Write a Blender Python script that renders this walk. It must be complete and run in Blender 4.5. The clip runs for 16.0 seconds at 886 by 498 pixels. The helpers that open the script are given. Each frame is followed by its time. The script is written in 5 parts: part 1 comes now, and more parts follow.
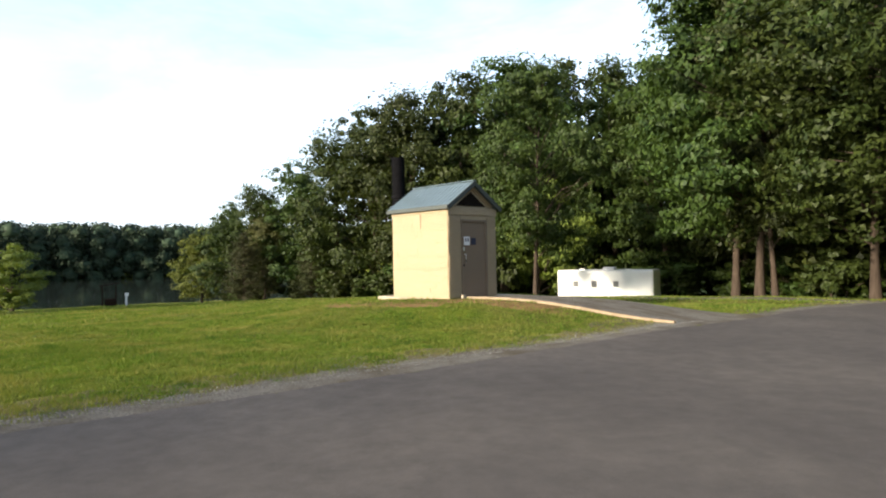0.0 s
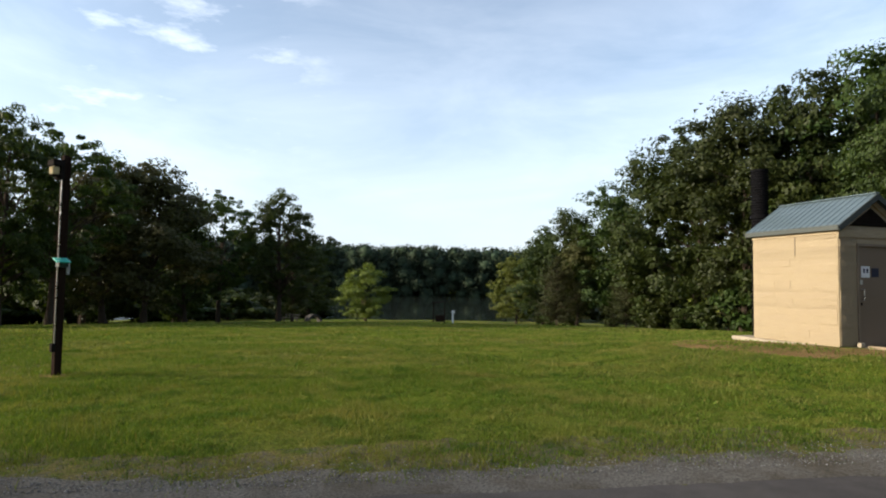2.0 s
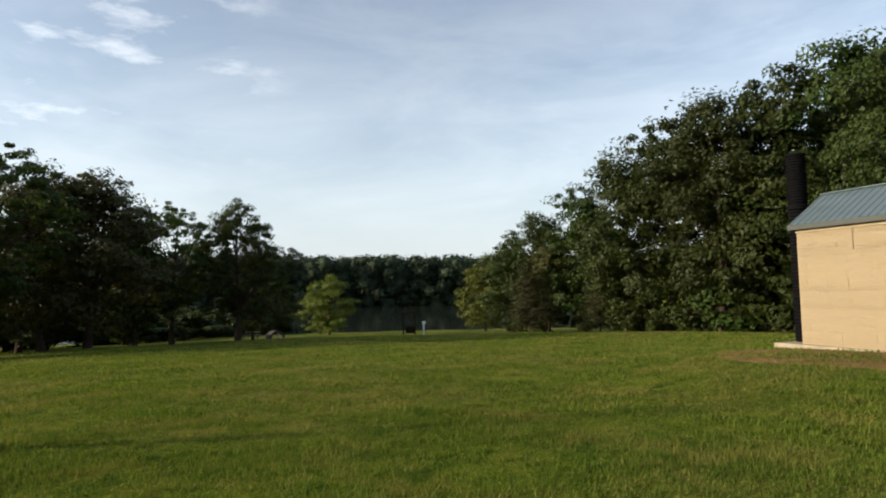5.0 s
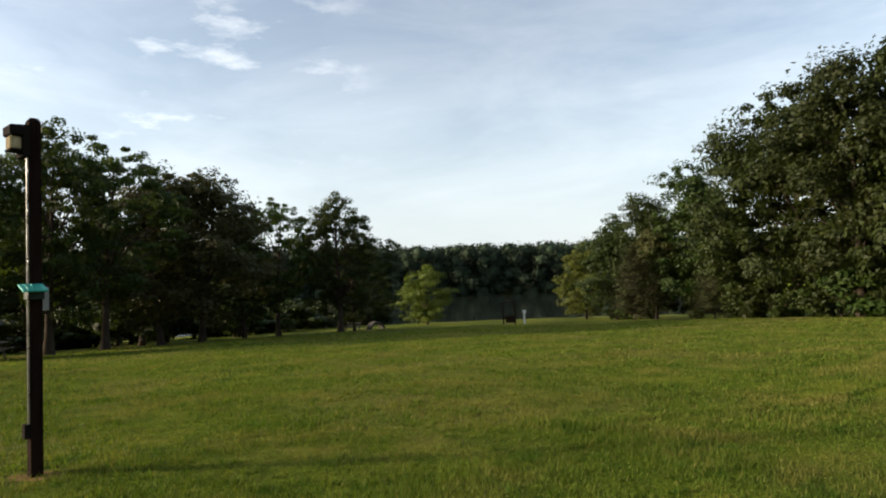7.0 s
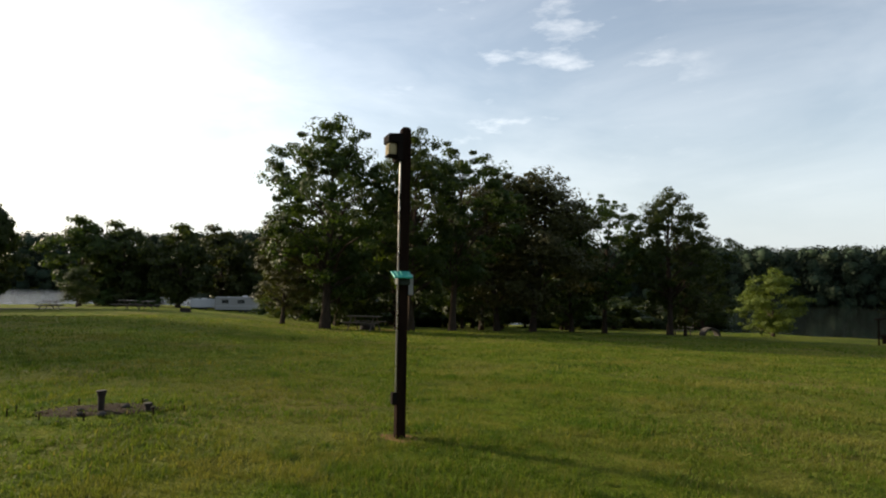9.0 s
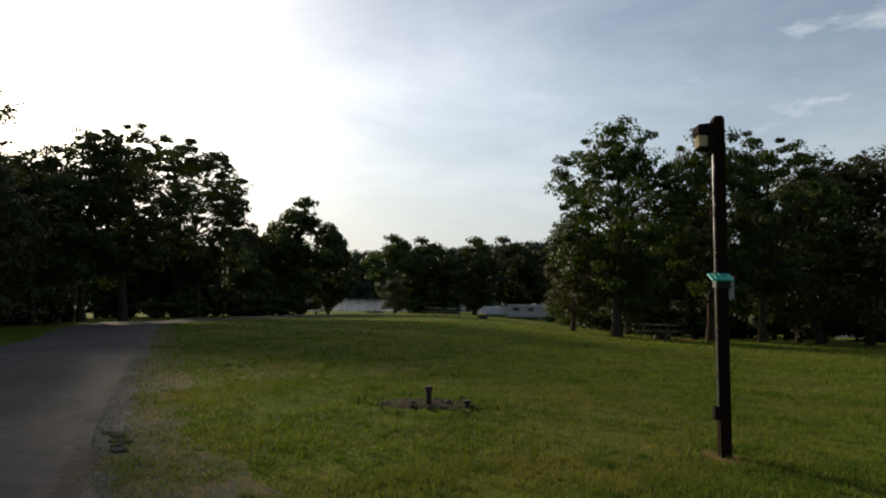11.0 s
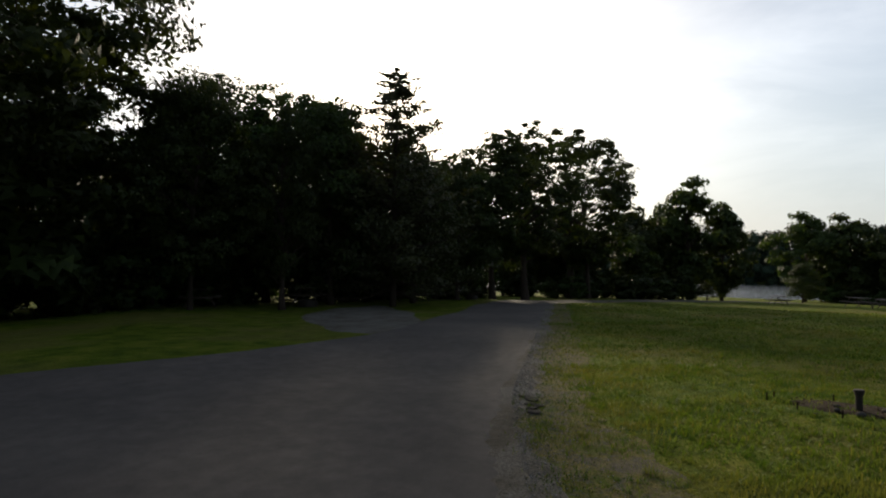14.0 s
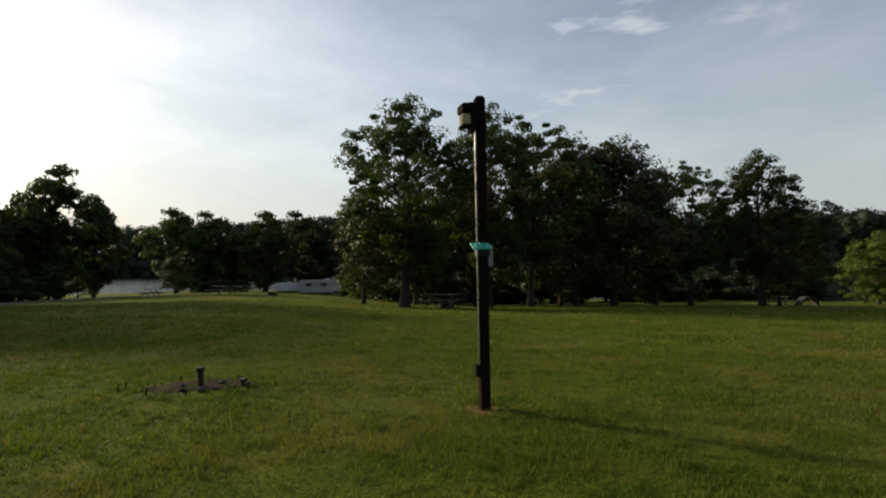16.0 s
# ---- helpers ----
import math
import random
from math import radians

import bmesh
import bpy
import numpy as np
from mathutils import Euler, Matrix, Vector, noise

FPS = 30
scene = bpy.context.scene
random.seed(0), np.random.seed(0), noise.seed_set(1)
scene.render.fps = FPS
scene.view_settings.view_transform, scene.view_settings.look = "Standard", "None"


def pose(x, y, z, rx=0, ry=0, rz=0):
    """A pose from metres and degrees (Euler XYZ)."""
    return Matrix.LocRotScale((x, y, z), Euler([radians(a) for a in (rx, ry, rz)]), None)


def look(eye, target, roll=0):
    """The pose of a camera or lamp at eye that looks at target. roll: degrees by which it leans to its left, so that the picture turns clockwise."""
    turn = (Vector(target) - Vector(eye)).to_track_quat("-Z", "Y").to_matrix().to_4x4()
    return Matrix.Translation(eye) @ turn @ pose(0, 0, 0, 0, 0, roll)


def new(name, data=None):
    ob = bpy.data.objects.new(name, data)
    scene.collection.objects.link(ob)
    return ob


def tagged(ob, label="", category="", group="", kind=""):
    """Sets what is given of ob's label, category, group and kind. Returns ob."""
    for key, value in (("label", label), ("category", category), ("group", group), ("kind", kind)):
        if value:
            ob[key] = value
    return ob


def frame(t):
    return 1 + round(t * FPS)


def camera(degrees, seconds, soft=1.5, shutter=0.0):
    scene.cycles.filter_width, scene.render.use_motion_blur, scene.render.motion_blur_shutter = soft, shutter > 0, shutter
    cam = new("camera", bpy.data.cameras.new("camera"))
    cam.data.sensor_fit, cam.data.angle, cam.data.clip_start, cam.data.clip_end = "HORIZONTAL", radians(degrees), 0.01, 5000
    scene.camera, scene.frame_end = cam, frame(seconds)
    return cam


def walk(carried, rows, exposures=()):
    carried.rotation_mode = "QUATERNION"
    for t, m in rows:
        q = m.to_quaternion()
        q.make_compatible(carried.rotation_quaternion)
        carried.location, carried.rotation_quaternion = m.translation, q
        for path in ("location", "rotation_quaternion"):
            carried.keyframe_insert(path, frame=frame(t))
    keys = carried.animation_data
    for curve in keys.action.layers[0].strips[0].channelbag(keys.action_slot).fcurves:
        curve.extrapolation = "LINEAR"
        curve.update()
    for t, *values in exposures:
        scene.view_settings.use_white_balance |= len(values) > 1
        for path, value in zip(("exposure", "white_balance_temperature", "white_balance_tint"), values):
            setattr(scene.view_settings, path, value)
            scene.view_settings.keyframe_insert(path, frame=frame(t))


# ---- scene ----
cam = camera(71.0, 16.0, soft=2.0)
PATH = [
    (0, (0.525, -1.26, 1.423), (0.985, 0.687, 1.451), -1.1),
    (0.5, (0.36, -0.79, 1.4), (0.46, 1.208, 1.406), 0.1),
    (1, (0.218, -0.394, 1.397), (0.203, 1.604, 1.499), -0.0),
    (1.5, (0.0, -0.036, 1.463), (-0.47, 1.904, 1.594), 0.0),
    (2, (-0.265, 0.402, 1.514), (-0.762, 2.336, 1.622), 0.9),
    (2.5, (-0.389, 0.822, 1.53), (-0.952, 2.731, 1.73), -1.8),
    (3, (-0.637, 1.165, 1.541), (-1.077, 3.108, 1.724), 1.0),
    (3.5, (-0.857, 1.515, 1.545), (-1.111, 3.496, 1.653), 1.4),
    (3.7, (-0.961, 1.659, 1.547), (-1.204, 3.638, 1.707), 0.2),
    (5.8, (-2.196, 3.083, 1.612), (-2.588, 5.044, 1.649), -1.1),
    (6, (-2.271, 3.235, 1.607), (-2.664, 5.196, 1.583), -1.5),
    (6.5, (-2.291, 3.474, 1.617), (-2.95, 5.362, 1.661), -2.0),
    (7, (-2.531, 3.624, 1.646), (-3.183, 5.512, 1.752), -2.4),
    (7.5, (-2.608, 3.678, 1.61), (-3.543, 5.442, 1.738), -2.6),
    (8, (-2.696, 3.755, 1.632), (-3.936, 5.321, 1.731), -0.8),
    (8.5, (-2.732, 3.754, 1.628), (-4.1, 5.207, 1.763), -1.2),
    (8.7, (-2.725, 3.757, 1.672), (-4.144, 5.162, 1.798), -0.2),
    (10.8, (-2.88, 3.626, 1.638), (-4.776, 4.25, 1.759), 0.2),
    (11, (-2.891, 3.604, 1.637), (-4.814, 4.14, 1.761), 0.3),
    (11.5, (-2.879, 3.572, 1.664), (-4.862, 3.797, 1.8), -0.8),
    (12, (-2.853, 3.537, 1.639), (-4.838, 3.338, 1.778), -0.8),
    (12.5, (-2.819, 3.483, 1.652), (-4.748, 2.966, 1.758), 0.1),
    (13, (-2.822, 3.405, 1.633), (-4.579, 2.457, 1.744), 0.4),
    (13.5, (-2.774, 3.435, 1.648), (-4.522, 2.464, 1.692), 0.5),
    (14, (-2.785, 3.501, 1.637), (-4.676, 2.852, 1.695), 0.9),
    (14.5, (-2.812, 3.574, 1.615), (-4.798, 3.344, 1.687), 0.1),
    (15, (-2.812, 3.665, 1.607), (-4.799, 3.873, 1.699), -0.2),
    (15.5, (-2.795, 3.76, 1.596), (-4.684, 4.411, 1.677), -1.8),
    (16, (-2.822, 3.782, 1.604), (-4.471, 4.912, 1.643), -1.0),
]
EXPOSURES = [(0.0, 1.34, 6500, 10), (0.6, 1.18, 6500, 10), (1.5, 0.9, 6500, 10), (3.5, 0.35, 6700, 10), (6.5, 0.58, 7150, 10), (8.5, 0.5, 7150, 10), (10.8, -0.14, 6950, 10), (12.0, -0.68, 6750, 10), (13.4, -0.88, 6600, 10), (14.0, -0.28, 6850, 10), (15.0, -0.28, 6950, 10), (16.0, -0.14, 7150, 10)]
walk(cam, [(t, look(eye, target, roll)) for t, eye, target, roll in PATH], EXPOSURES)

# ---------------------------------------------------------------- sky and sun
SUN_AZ, SUN_EL = 113.5, 17.7        # degrees to the left of +y, and above the horizon
sun_dir = Vector((-math.sin(radians(SUN_AZ)) * math.cos(radians(SUN_EL)), math.cos(radians(SUN_AZ)) * math.cos(radians(SUN_EL)), math.sin(radians(SUN_EL))))

CLOUD_BANK = (-0.600, 0.720, 0.348)      # direction of the small bank of puffs

world = bpy.data.worlds.new("sky")
scene.world = world
world.use_nodes = True
wt = world.node_tree
wt.nodes.clear()
w_out = wt.nodes.new("ShaderNodeOutputWorld")
w_bg = wt.nodes.new("ShaderNodeBackground")
w_sky = wt.nodes.new("ShaderNodeTexSky")
w_sky.sky_type = "NISHITA"
w_sky.sun_disc = False
w_sky.sun_elevation = radians(SUN_EL)
w_sky.sun_rotation = math.atan2(sun_dir.x, sun_dir.y)
w_sky.air_density, w_sky.dust_density, w_sky.ozone_density = 1.0, 1.3, 1.6
w_co = wt.nodes.new("ShaderNodeTexCoord")
w_map = wt.nodes.new("ShaderNodeMapping")
w_map.inputs["Scale"].default_value = (1.5, 1.5, 5.0)
w_map.inputs["Rotation"].default_value = (0.12, -0.08, 0.5)
w_noise = wt.nodes.new("ShaderNodeTexNoise")
w_noise.inputs["Scale"].default_value = 1.7
w_noise.inputs["Detail"].default_value = 9.0
w_noise.inputs["Roughness"].default_value = 0.58
w_noise.inputs["Distortion"].default_value = 0.5
w_ramp = wt.nodes.new("ShaderNodeMapRange")
w_ramp.inputs["From Min"].default_value, w_ramp.inputs["From Max"].default_value = 0.38, 0.74
w_ramp.inputs["To Min"].default_value, w_ramp.inputs["To Max"].default_value = 0.22, 0.56
w_mix = wt.nodes.new("ShaderNodeMix")
w_mix.data_type = "RGBA"
w_gray = wt.nodes.new("ShaderNodeHueSaturation")
w_gray.inputs["Saturation"].default_value = 0.42
w_gray.inputs["Value"].default_value = 1.9
wt.links.new(w_co.outputs["Generated"], w_map.inputs["Vector"])
wt.links.new(w_map.outputs["Vector"], w_noise.inputs["Vector"])
wt.links.new(w_noise.outputs["Fac"], w_ramp.inputs["Value"])
wt.links.new(w_sky.outputs["Color"], w_mix.inputs["A"])
wt.links.new(w_sky.outputs["Color"], w_gray.inputs["Color"])
wt.links.new(w_gray.outputs["Color"], w_mix.inputs["B"])
# small puffs in the thin cloud
w_puff = wt.nodes.new("ShaderNodeTexNoise")
w_puff.inputs["Scale"].default_value = 5.5
w_puff.inputs["Detail"].default_value = 6.0
w_puff.inputs["Roughness"].default_value = 0.6
w_puff_r = wt.nodes.new("ShaderNodeMapRange")
w_puff_r.inputs["From Min"].default_value, w_puff_r.inputs["From Max"].default_value = 0.56, 0.72
w_puff_r.inputs["To Min"].default_value, w_puff_r.inputs["To Max"].default_value = 0.0, 0.25
w_add = wt.nodes.new("ShaderNodeMath")
w_add.operation = "ADD"
w_add.use_clamp = True
wt.links.new(w_map.outputs["Vector"], w_puff.inputs["Vector"])
wt.links.new(w_puff.outputs["Fac"], w_puff_r.inputs["Value"])
wt.links.new(w_ramp.outputs["Result"], w_add.inputs[0])
w_dot = wt.nodes.new("ShaderNodeVectorMath")
w_dot.operation = "DOT_PRODUCT"
w_dot.inputs[1].default_value = CLOUD_BANK
w_bank = wt.nodes.new("ShaderNodeMapRange")
w_bank.interpolation_type = "SMOOTHSTEP"
w_bank.inputs["From Min"].default_value, w_bank.inputs["From Max"].default_value = 0.962, 0.995
w_bank.inputs["To Min"].default_value, w_bank.inputs["To Max"].default_value = 0.25, 2.2
w_gather = wt.nodes.new("ShaderNodeMath")
w_gather.operation = "MULTIPLY"
wt.links.new(w_co.outputs["Generated"], w_dot.inputs[0])
wt.links.new(w_dot.outputs["Value"], w_bank.inputs["Value"])
wt.links.new(w_puff_r.outputs["Result"], w_gather.inputs[0])
wt.links.new(w_bank.outputs["Result"], w_gather.inputs[1])
wt.links.new(w_gather.outputs["Value"], w_add.inputs[1])
wt.links.new(w_add.outputs["Value"], w_mix.inputs["Factor"])
# whitish haze towards the horizon, all round
w_sep = wt.nodes.new("ShaderNodeSeparateXYZ")
w_haze = wt.nodes.new("ShaderNodeMapRange")
w_haze.interpolation_type = "SMOOTHSTEP"
w_haze.inputs["From Min"].default_value, w_haze.inputs["From Max"].default_value = -0.02, 0.34
w_haze.inputs["To Min"].default_value, w_haze.inputs["To Max"].default_value = 0.80, 0.0
w_mix2 = wt.nodes.new("ShaderNodeMix")
w_mix2.data_type = "RGBA"
w_mix2.inputs["B"].default_value = (3.75, 4.35, 5.15, 1)
wt.links.new(w_co.outputs["Generated"], w_sep.inputs["Vector"])
wt.links.new(w_sep.outputs["Z"], w_haze.inputs["Value"])
wt.links.new(w_haze.outputs["Result"], w_mix2.inputs["Factor"])
wt.links.new(w_mix.outputs["Result"], w_mix2.inputs["A"])
wt.links.new(w_mix2.outputs["Result"], w_bg.inputs["Color"])
w_bg.inputs["Strength"].default_value = 0.14
wt.links.new(w_bg.outputs["Background"], w_out.inputs["Surface"])

sun = new("sun", bpy.data.lights.new("sun", "SUN"))
sun.data.energy = 4.9
sun.data.angle = radians(4.5)
sun.data.color = (1.0, 0.87, 0.68)
sun.matrix_world = look(sun_dir * 300, (0, 0, 0))

# ---------------------------------------------------------------- materials
def material(name):
    m = bpy.data.materials.new(name)
    m.use_nodes = True
    t = m.node_tree
    return m, t, t.nodes["Principled BSDF"]


def node(t, kind, **values):
    n = t.nodes.new(kind)
    for key, value in values.items():
        n.inputs[key.replace("_", " ")].default_value = value
    return n


def place(t):
    return t.nodes.new("ShaderNodeNewGeometry").outputs["Position"]


def local(t):
    return t.nodes.new("ShaderNodeTexCoord").outputs["Object"]


def noise_node(t, where, scale, detail=4.0, rough=0.55, stretch=None):
    if stretch:
        mp = node(t, "ShaderNodeMapping", Scale=stretch)
        t.links.new(where, mp.inputs["Vector"])
        where = mp.outputs["Vector"]
    n = node(t, "ShaderNodeTexNoise", Scale=scale, Detail=detail, Roughness=rough)
    t.links.new(where, n.inputs["Vector"])
    return n.outputs["Fac"]


def ramp(t, fac, stops):
    r = t.nodes.new("ShaderNodeValToRGB")
    e = r.color_ramp.elements
    while len(e) < len(stops):
        e.new(0.5)
    for el, (p, c) in zip(e, stops):
        el.position, el.color = p, (*c, 1)
    t.links.new(fac, r.inputs["Fac"])
    return r.outputs["Color"]


def mix(t, fac, a, b, how="MIX"):
    n = t.nodes.new("ShaderNodeMix")
    n.data_type, n.blend_type = "RGBA", how
    for key, v in (("Factor", fac), ("A", a), ("B", b)):
        if isinstance(v, (tuple, float, int)):
            n.inputs[key].default_value = (*v, 1) if isinstance(v, tuple) else v
        else:
            t.links.new(v, n.inputs[key])
    return n.outputs["Result"]


def spread(t, fac, a, b, c, d):
    n = node(t, "ShaderNodeMapRange", From_Min=a, From_Max=b, To_Min=c, To_Max=d)
    t.links.new(fac, n.inputs["Value"])
    return n.outputs["Result"]


def relief(t, bsdf, height, strength, distance=0.02):
    b = node(t, "ShaderNodeBump", Strength=strength, Distance=distance)
    t.links.new(height, b.inputs["Height"])
    t.links.new(b.outputs["Normal"], bsdf.inputs["Normal"])


def plain(name, colour, rough=0.6, metal=0.0, vary=0.15, scale=6.0, bump=0.0, fine=60.0, stretch=None):
    """A paint, metal or plastic with stains at one scale and grain at another."""
    m, t, b = material(name)
    where = local(t)
    big = noise_node(t, where, scale, 5, 0.6, stretch)
    small = noise_node(t, where, fine, 3, 0.6, stretch)
    dark = tuple(c * (1 - vary) for c in colour)
    light = tuple(min(1, c * (1 + vary)) for c in colour)
    col = ramp(t, big, [(0.3, dark), (0.7, light)])
    col = mix(t, spread(t, small, 0.35, 0.7, 0.0, 0.35), col, tuple(c * (1 - 1.5 * vary) for c in colour))
    t.links.new(col, b.inputs["Base Color"])
    t.links.new(spread(t, big, 0.3, 0.7, max(0.02, rough - 0.08), min(1, rough + 0.08)), b.inputs["Roughness"])
    b.inputs["Metallic"].default_value = metal
    if rough >= 0.9:
        b.inputs["Specular IOR Level"].default_value = 0.05
    if bump:
        relief(t, b, small, bump)
    return m


def foliage(name, dark, light, through_light=0.3, gloss=0.2):
    m, t, b = material(name)
    geo = t.nodes.new("ShaderNodeNewGeometry")
    info = t.nodes.new("ShaderNodeObjectInfo")
    col = ramp(t, geo.outputs["Random Per Island"], [(0.0, dark), (0.8, tuple(0.25 * a + 0.75 * c for a, c in zip(dark, light))), (1.0, tuple(c * 1.15 for c in light))])
    patch = noise_node(t, geo.outputs["Position"], 0.35, 3)
    col = mix(t, spread(t, patch, 0.35, 0.7, 0.0, 0.6), col, tuple(0.9 * c + (0.004 if i < 2 else 0.0) for i, c in enumerate(light)))
    hue = t.nodes.new("ShaderNodeHueSaturation")
    t.links.new(spread(t, info.outputs["Random"], 0, 1, 0.472, 0.520), hue.inputs["Hue"])
    t.links.new(spread(t, info.outputs["Random"], 0, 1, 0.68, 1.35), hue.inputs["Value"])
    t.links.new(col, hue.inputs["Color"])
    t.links.new(hue.outputs["Color"], b.inputs["Base Color"])
    b.inputs["Roughness"].default_value = 0.55
    b.inputs["Specular IOR Level"].default_value = gloss
    tr = t.nodes.new("ShaderNodeBsdfTranslucent")
    warm = mix(t, 1.0, hue.outputs["Color"], (1.0, 1.0, 0.45), "MULTIPLY")
    t.links.new(warm, tr.inputs["Color"])
    ms = t.nodes.new("ShaderNodeMixShader")
    ms.inputs["Fac"].default_value = through_light
    t.links.new(b.outputs["BSDF"], ms.inputs[1])
    t.links.new(tr.outputs["BSDF"], ms.inputs[2])
    t.links.new(ms.outputs["Shader"], t.nodes["Material Output"].inputs["Surface"])
    return m


OAK = foliage("oak_leaves", (0.020, 0.034, 0.009), (0.046, 0.066, 0.015), 0.46)
FOREST = foliage("forest_leaves", (0.016, 0.031, 0.008), (0.041, 0.062, 0.012), 0.36)
LIGHT = foliage("light_leaves", (0.055, 0.085, 0.013), (0.128, 0.160, 0.030), 0.35)
CEDAR = foliage("cedar_needles", (0.022, 0.028, 0.010), (0.050, 0.054, 0.018), 0.30)
BROWNISH = foliage("olive_leaves", (0.035, 0.042, 0.013), (0.080, 0.084, 0.026), 0.25)
# bluish and lightened: the distance haze is put into this leaf colour
FAR = foliage("far_leaves_hazed", (0.016, 0.032, 0.023), (0.040, 0.060, 0.034), 0.05, 0.05)
BARK = plain("bark", (0.052, 0.039, 0.030), 0.9, vary=0.4, scale=3, bump=0.8, fine=14, stretch=(4, 4, 0.6))
GRASS = foliage("grass_blades", (0.022, 0.048, 0.007), (0.146, 0.206, 0.032), 0.42, 0.04)
t = GRASS.node_tree
geo = t.nodes.new("ShaderNodeNewGeometry")
hue = [n for n in t.nodes if n.type == "HUE_SAT"][0]
base = hue.inputs["Color"].links[0].from_socket
dry = spread(t, geo.outputs["Random Per Island"], 0.86, 0.90, 0.0, 0.8)
base = mix(t, dry, base, (0.20, 0.165, 0.055))
worn = spread(t, noise_node(t, geo.outputs["Position"], 0.55, 5, 0.7), 0.47, 0.62, 0.0, 0.85)
base = mix(t, worn, base, (0.190, 0.178, 0.052))
clover = spread(t, noise_node(t, geo.outputs["Position"], 2.3, 3, 0.6), 0.56, 0.64, 0.0, 0.7)
base = mix(t, clover, base, (0.046, 0.098, 0.014))
t.links.new(base, hue.inputs["Color"])

# lawn
LAWN, t, b = material("lawn")
p = place(t)
big, mid, fine = noise_node(t, p, 0.22, 5, 0.6), noise_node(t, p, 1.6, 5, 0.65), noise_node(t, p, 26.0, 3, 0.7)
col = ramp(t, mid, [(0.34, (0.046, 0.080, 0.008)), (0.50, (0.102, 0.142, 0.012)), (0.66, (0.172, 0.178, 0.024))])
col = mix(t, spread(t, big, 0.46, 0.64, 0.0, 0.8), col, (0.165, 0.140, 0.042))
col = mix(t, spread(t, fine, 0.42, 0.66, 0.0, 0.6), col, (0.022, 0.032, 0.006))
t.links.new(col, b.inputs["Base Color"])
b.inputs["Roughness"].default_value = 0.95
b.inputs["Specular IOR Level"].default_value = 0.03
relief(t, b, fine, 1.0, 0.06)

ASPHALT, t, b = material("asphalt")
p = place(t)
big, mid, fine = noise_node(t, p, 0.35, 5, 0.6), noise_node(t, p, 5.0, 4, 0.6), noise_node(t, p, 140.0, 2, 0.6)
col = ramp(t, big, [(0.3, (0.066, 0.059, 0.054)), (0.7, (0.108, 0.095, 0.083))])
col = mix(t, spread(t, mid, 0.35, 0.75, 0.0, 0.4), col, (0.040, 0.038, 0.036))
col = mix(t, spread(t, fine, 0.58, 0.70, 0.0, 0.6), col, (0.15, 0.14, 0.13))
t.links.new(col, b.inputs["Base Color"])
t.links.new(spread(t, mid, 0.3, 0.7, 0.78, 0.92), b.inputs["Roughness"])
b.inputs["Specular IOR Level"].default_value = 0.06
relief(t, b, fine, 0.6, 0.006)

SHOULDER, t, b = material("gravel_dirt")
p = place(t)
mid, fine = noise_node(t, p, 1.2, 5, 0.65), noise_node(t, p, 45.0, 3, 0.7)
col = ramp(t, mid, [(0.35, (0.105, 0.088, 0.064)), (0.6, (0.185, 0.170, 0.148))])
col = mix(t, spread(t, fine, 0.4, 0.65, 0.0, 0.8), col, (0.045, 0.042, 0.032))
t.links.new(col, b.inputs["Base Color"])
b.inputs["Roughness"].default_value = 0.95
b.inputs["Specular IOR Level"].default_value = 0.06
relief(t, b, fine, 1.0, 0.02)

VERGE, t, b = material("worn_verge")
p = place(t)
mid, fine, spot = noise_node(t, p, 2.2, 5, 0.7), noise_node(t, p, 38.0, 3, 0.7), noise_node(t, p, 7.0, 4, 0.7)
col = ramp(t, mid, [(0.36, (0.075, 0.100, 0.012)), (0.50, (0.170, 0.140, 0.045)), (0.64, (0.130, 0.112, 0.080))])
col = mix(t, spread(t, spot, 0.50, 0.62, 0.0, 0.8), col, (0.105, 0.098, 0.086))
col = mix(t, spread(t, fine, 0.42, 0.68, 0.0, 0.7), col, (0.035, 0.036, 0.014))
t.links.new(col, b.inputs["Base Color"])
b.inputs["Roughness"].default_value = 0.95
b.inputs["Specular IOR Level"].default_value = 0.05
relief(t, b, fine, 1.0, 0.03)

STONE, t, b = material("gravel_stones")
geo = t.nodes.new("ShaderNodeNewGeometry")
t.links.new(ramp(t, geo.outputs["Random Per Island"], [(0.0, (0.06, 0.058, 0.055)), (0.7, (0.17, 0.165, 0.16)), (1.0, (0.28, 0.275, 0.27))]), b.inputs["Base Color"])
b.inputs["Roughness"].default_value = 0.85

SOIL, t, b = material("bare_soil")
p = place(t)
mid, fine = noise_node(t, p, 2.5, 5, 0.65), noise_node(t, p, 40.0, 3, 0.7)
col = ramp(t, mid, [(0.35, (0.150, 0.085, 0.036)), (0.65, (0.250, 0.155, 0.070))])
col = mix(t, spread(t, fine, 0.45, 0.7, 0.0, 0.7), col, (0.075, 0.070, 0.020))
t.links.new(col, b.inputs["Base Color"])
b.inputs["Roughness"].default_value = 0.95
b.inputs["Specular IOR Level"].default_value = 0.05
relief(t, b, fine, 1.0, 0.03)

WATER, t, b = material("lake_water")
p = place(t)
b.inputs["Base Color"].default_value = (0.018, 0.024, 0.020, 1)
b.inputs["Roughness"].default_value = 0.06
b.inputs["IOR"].default_value = 1.33
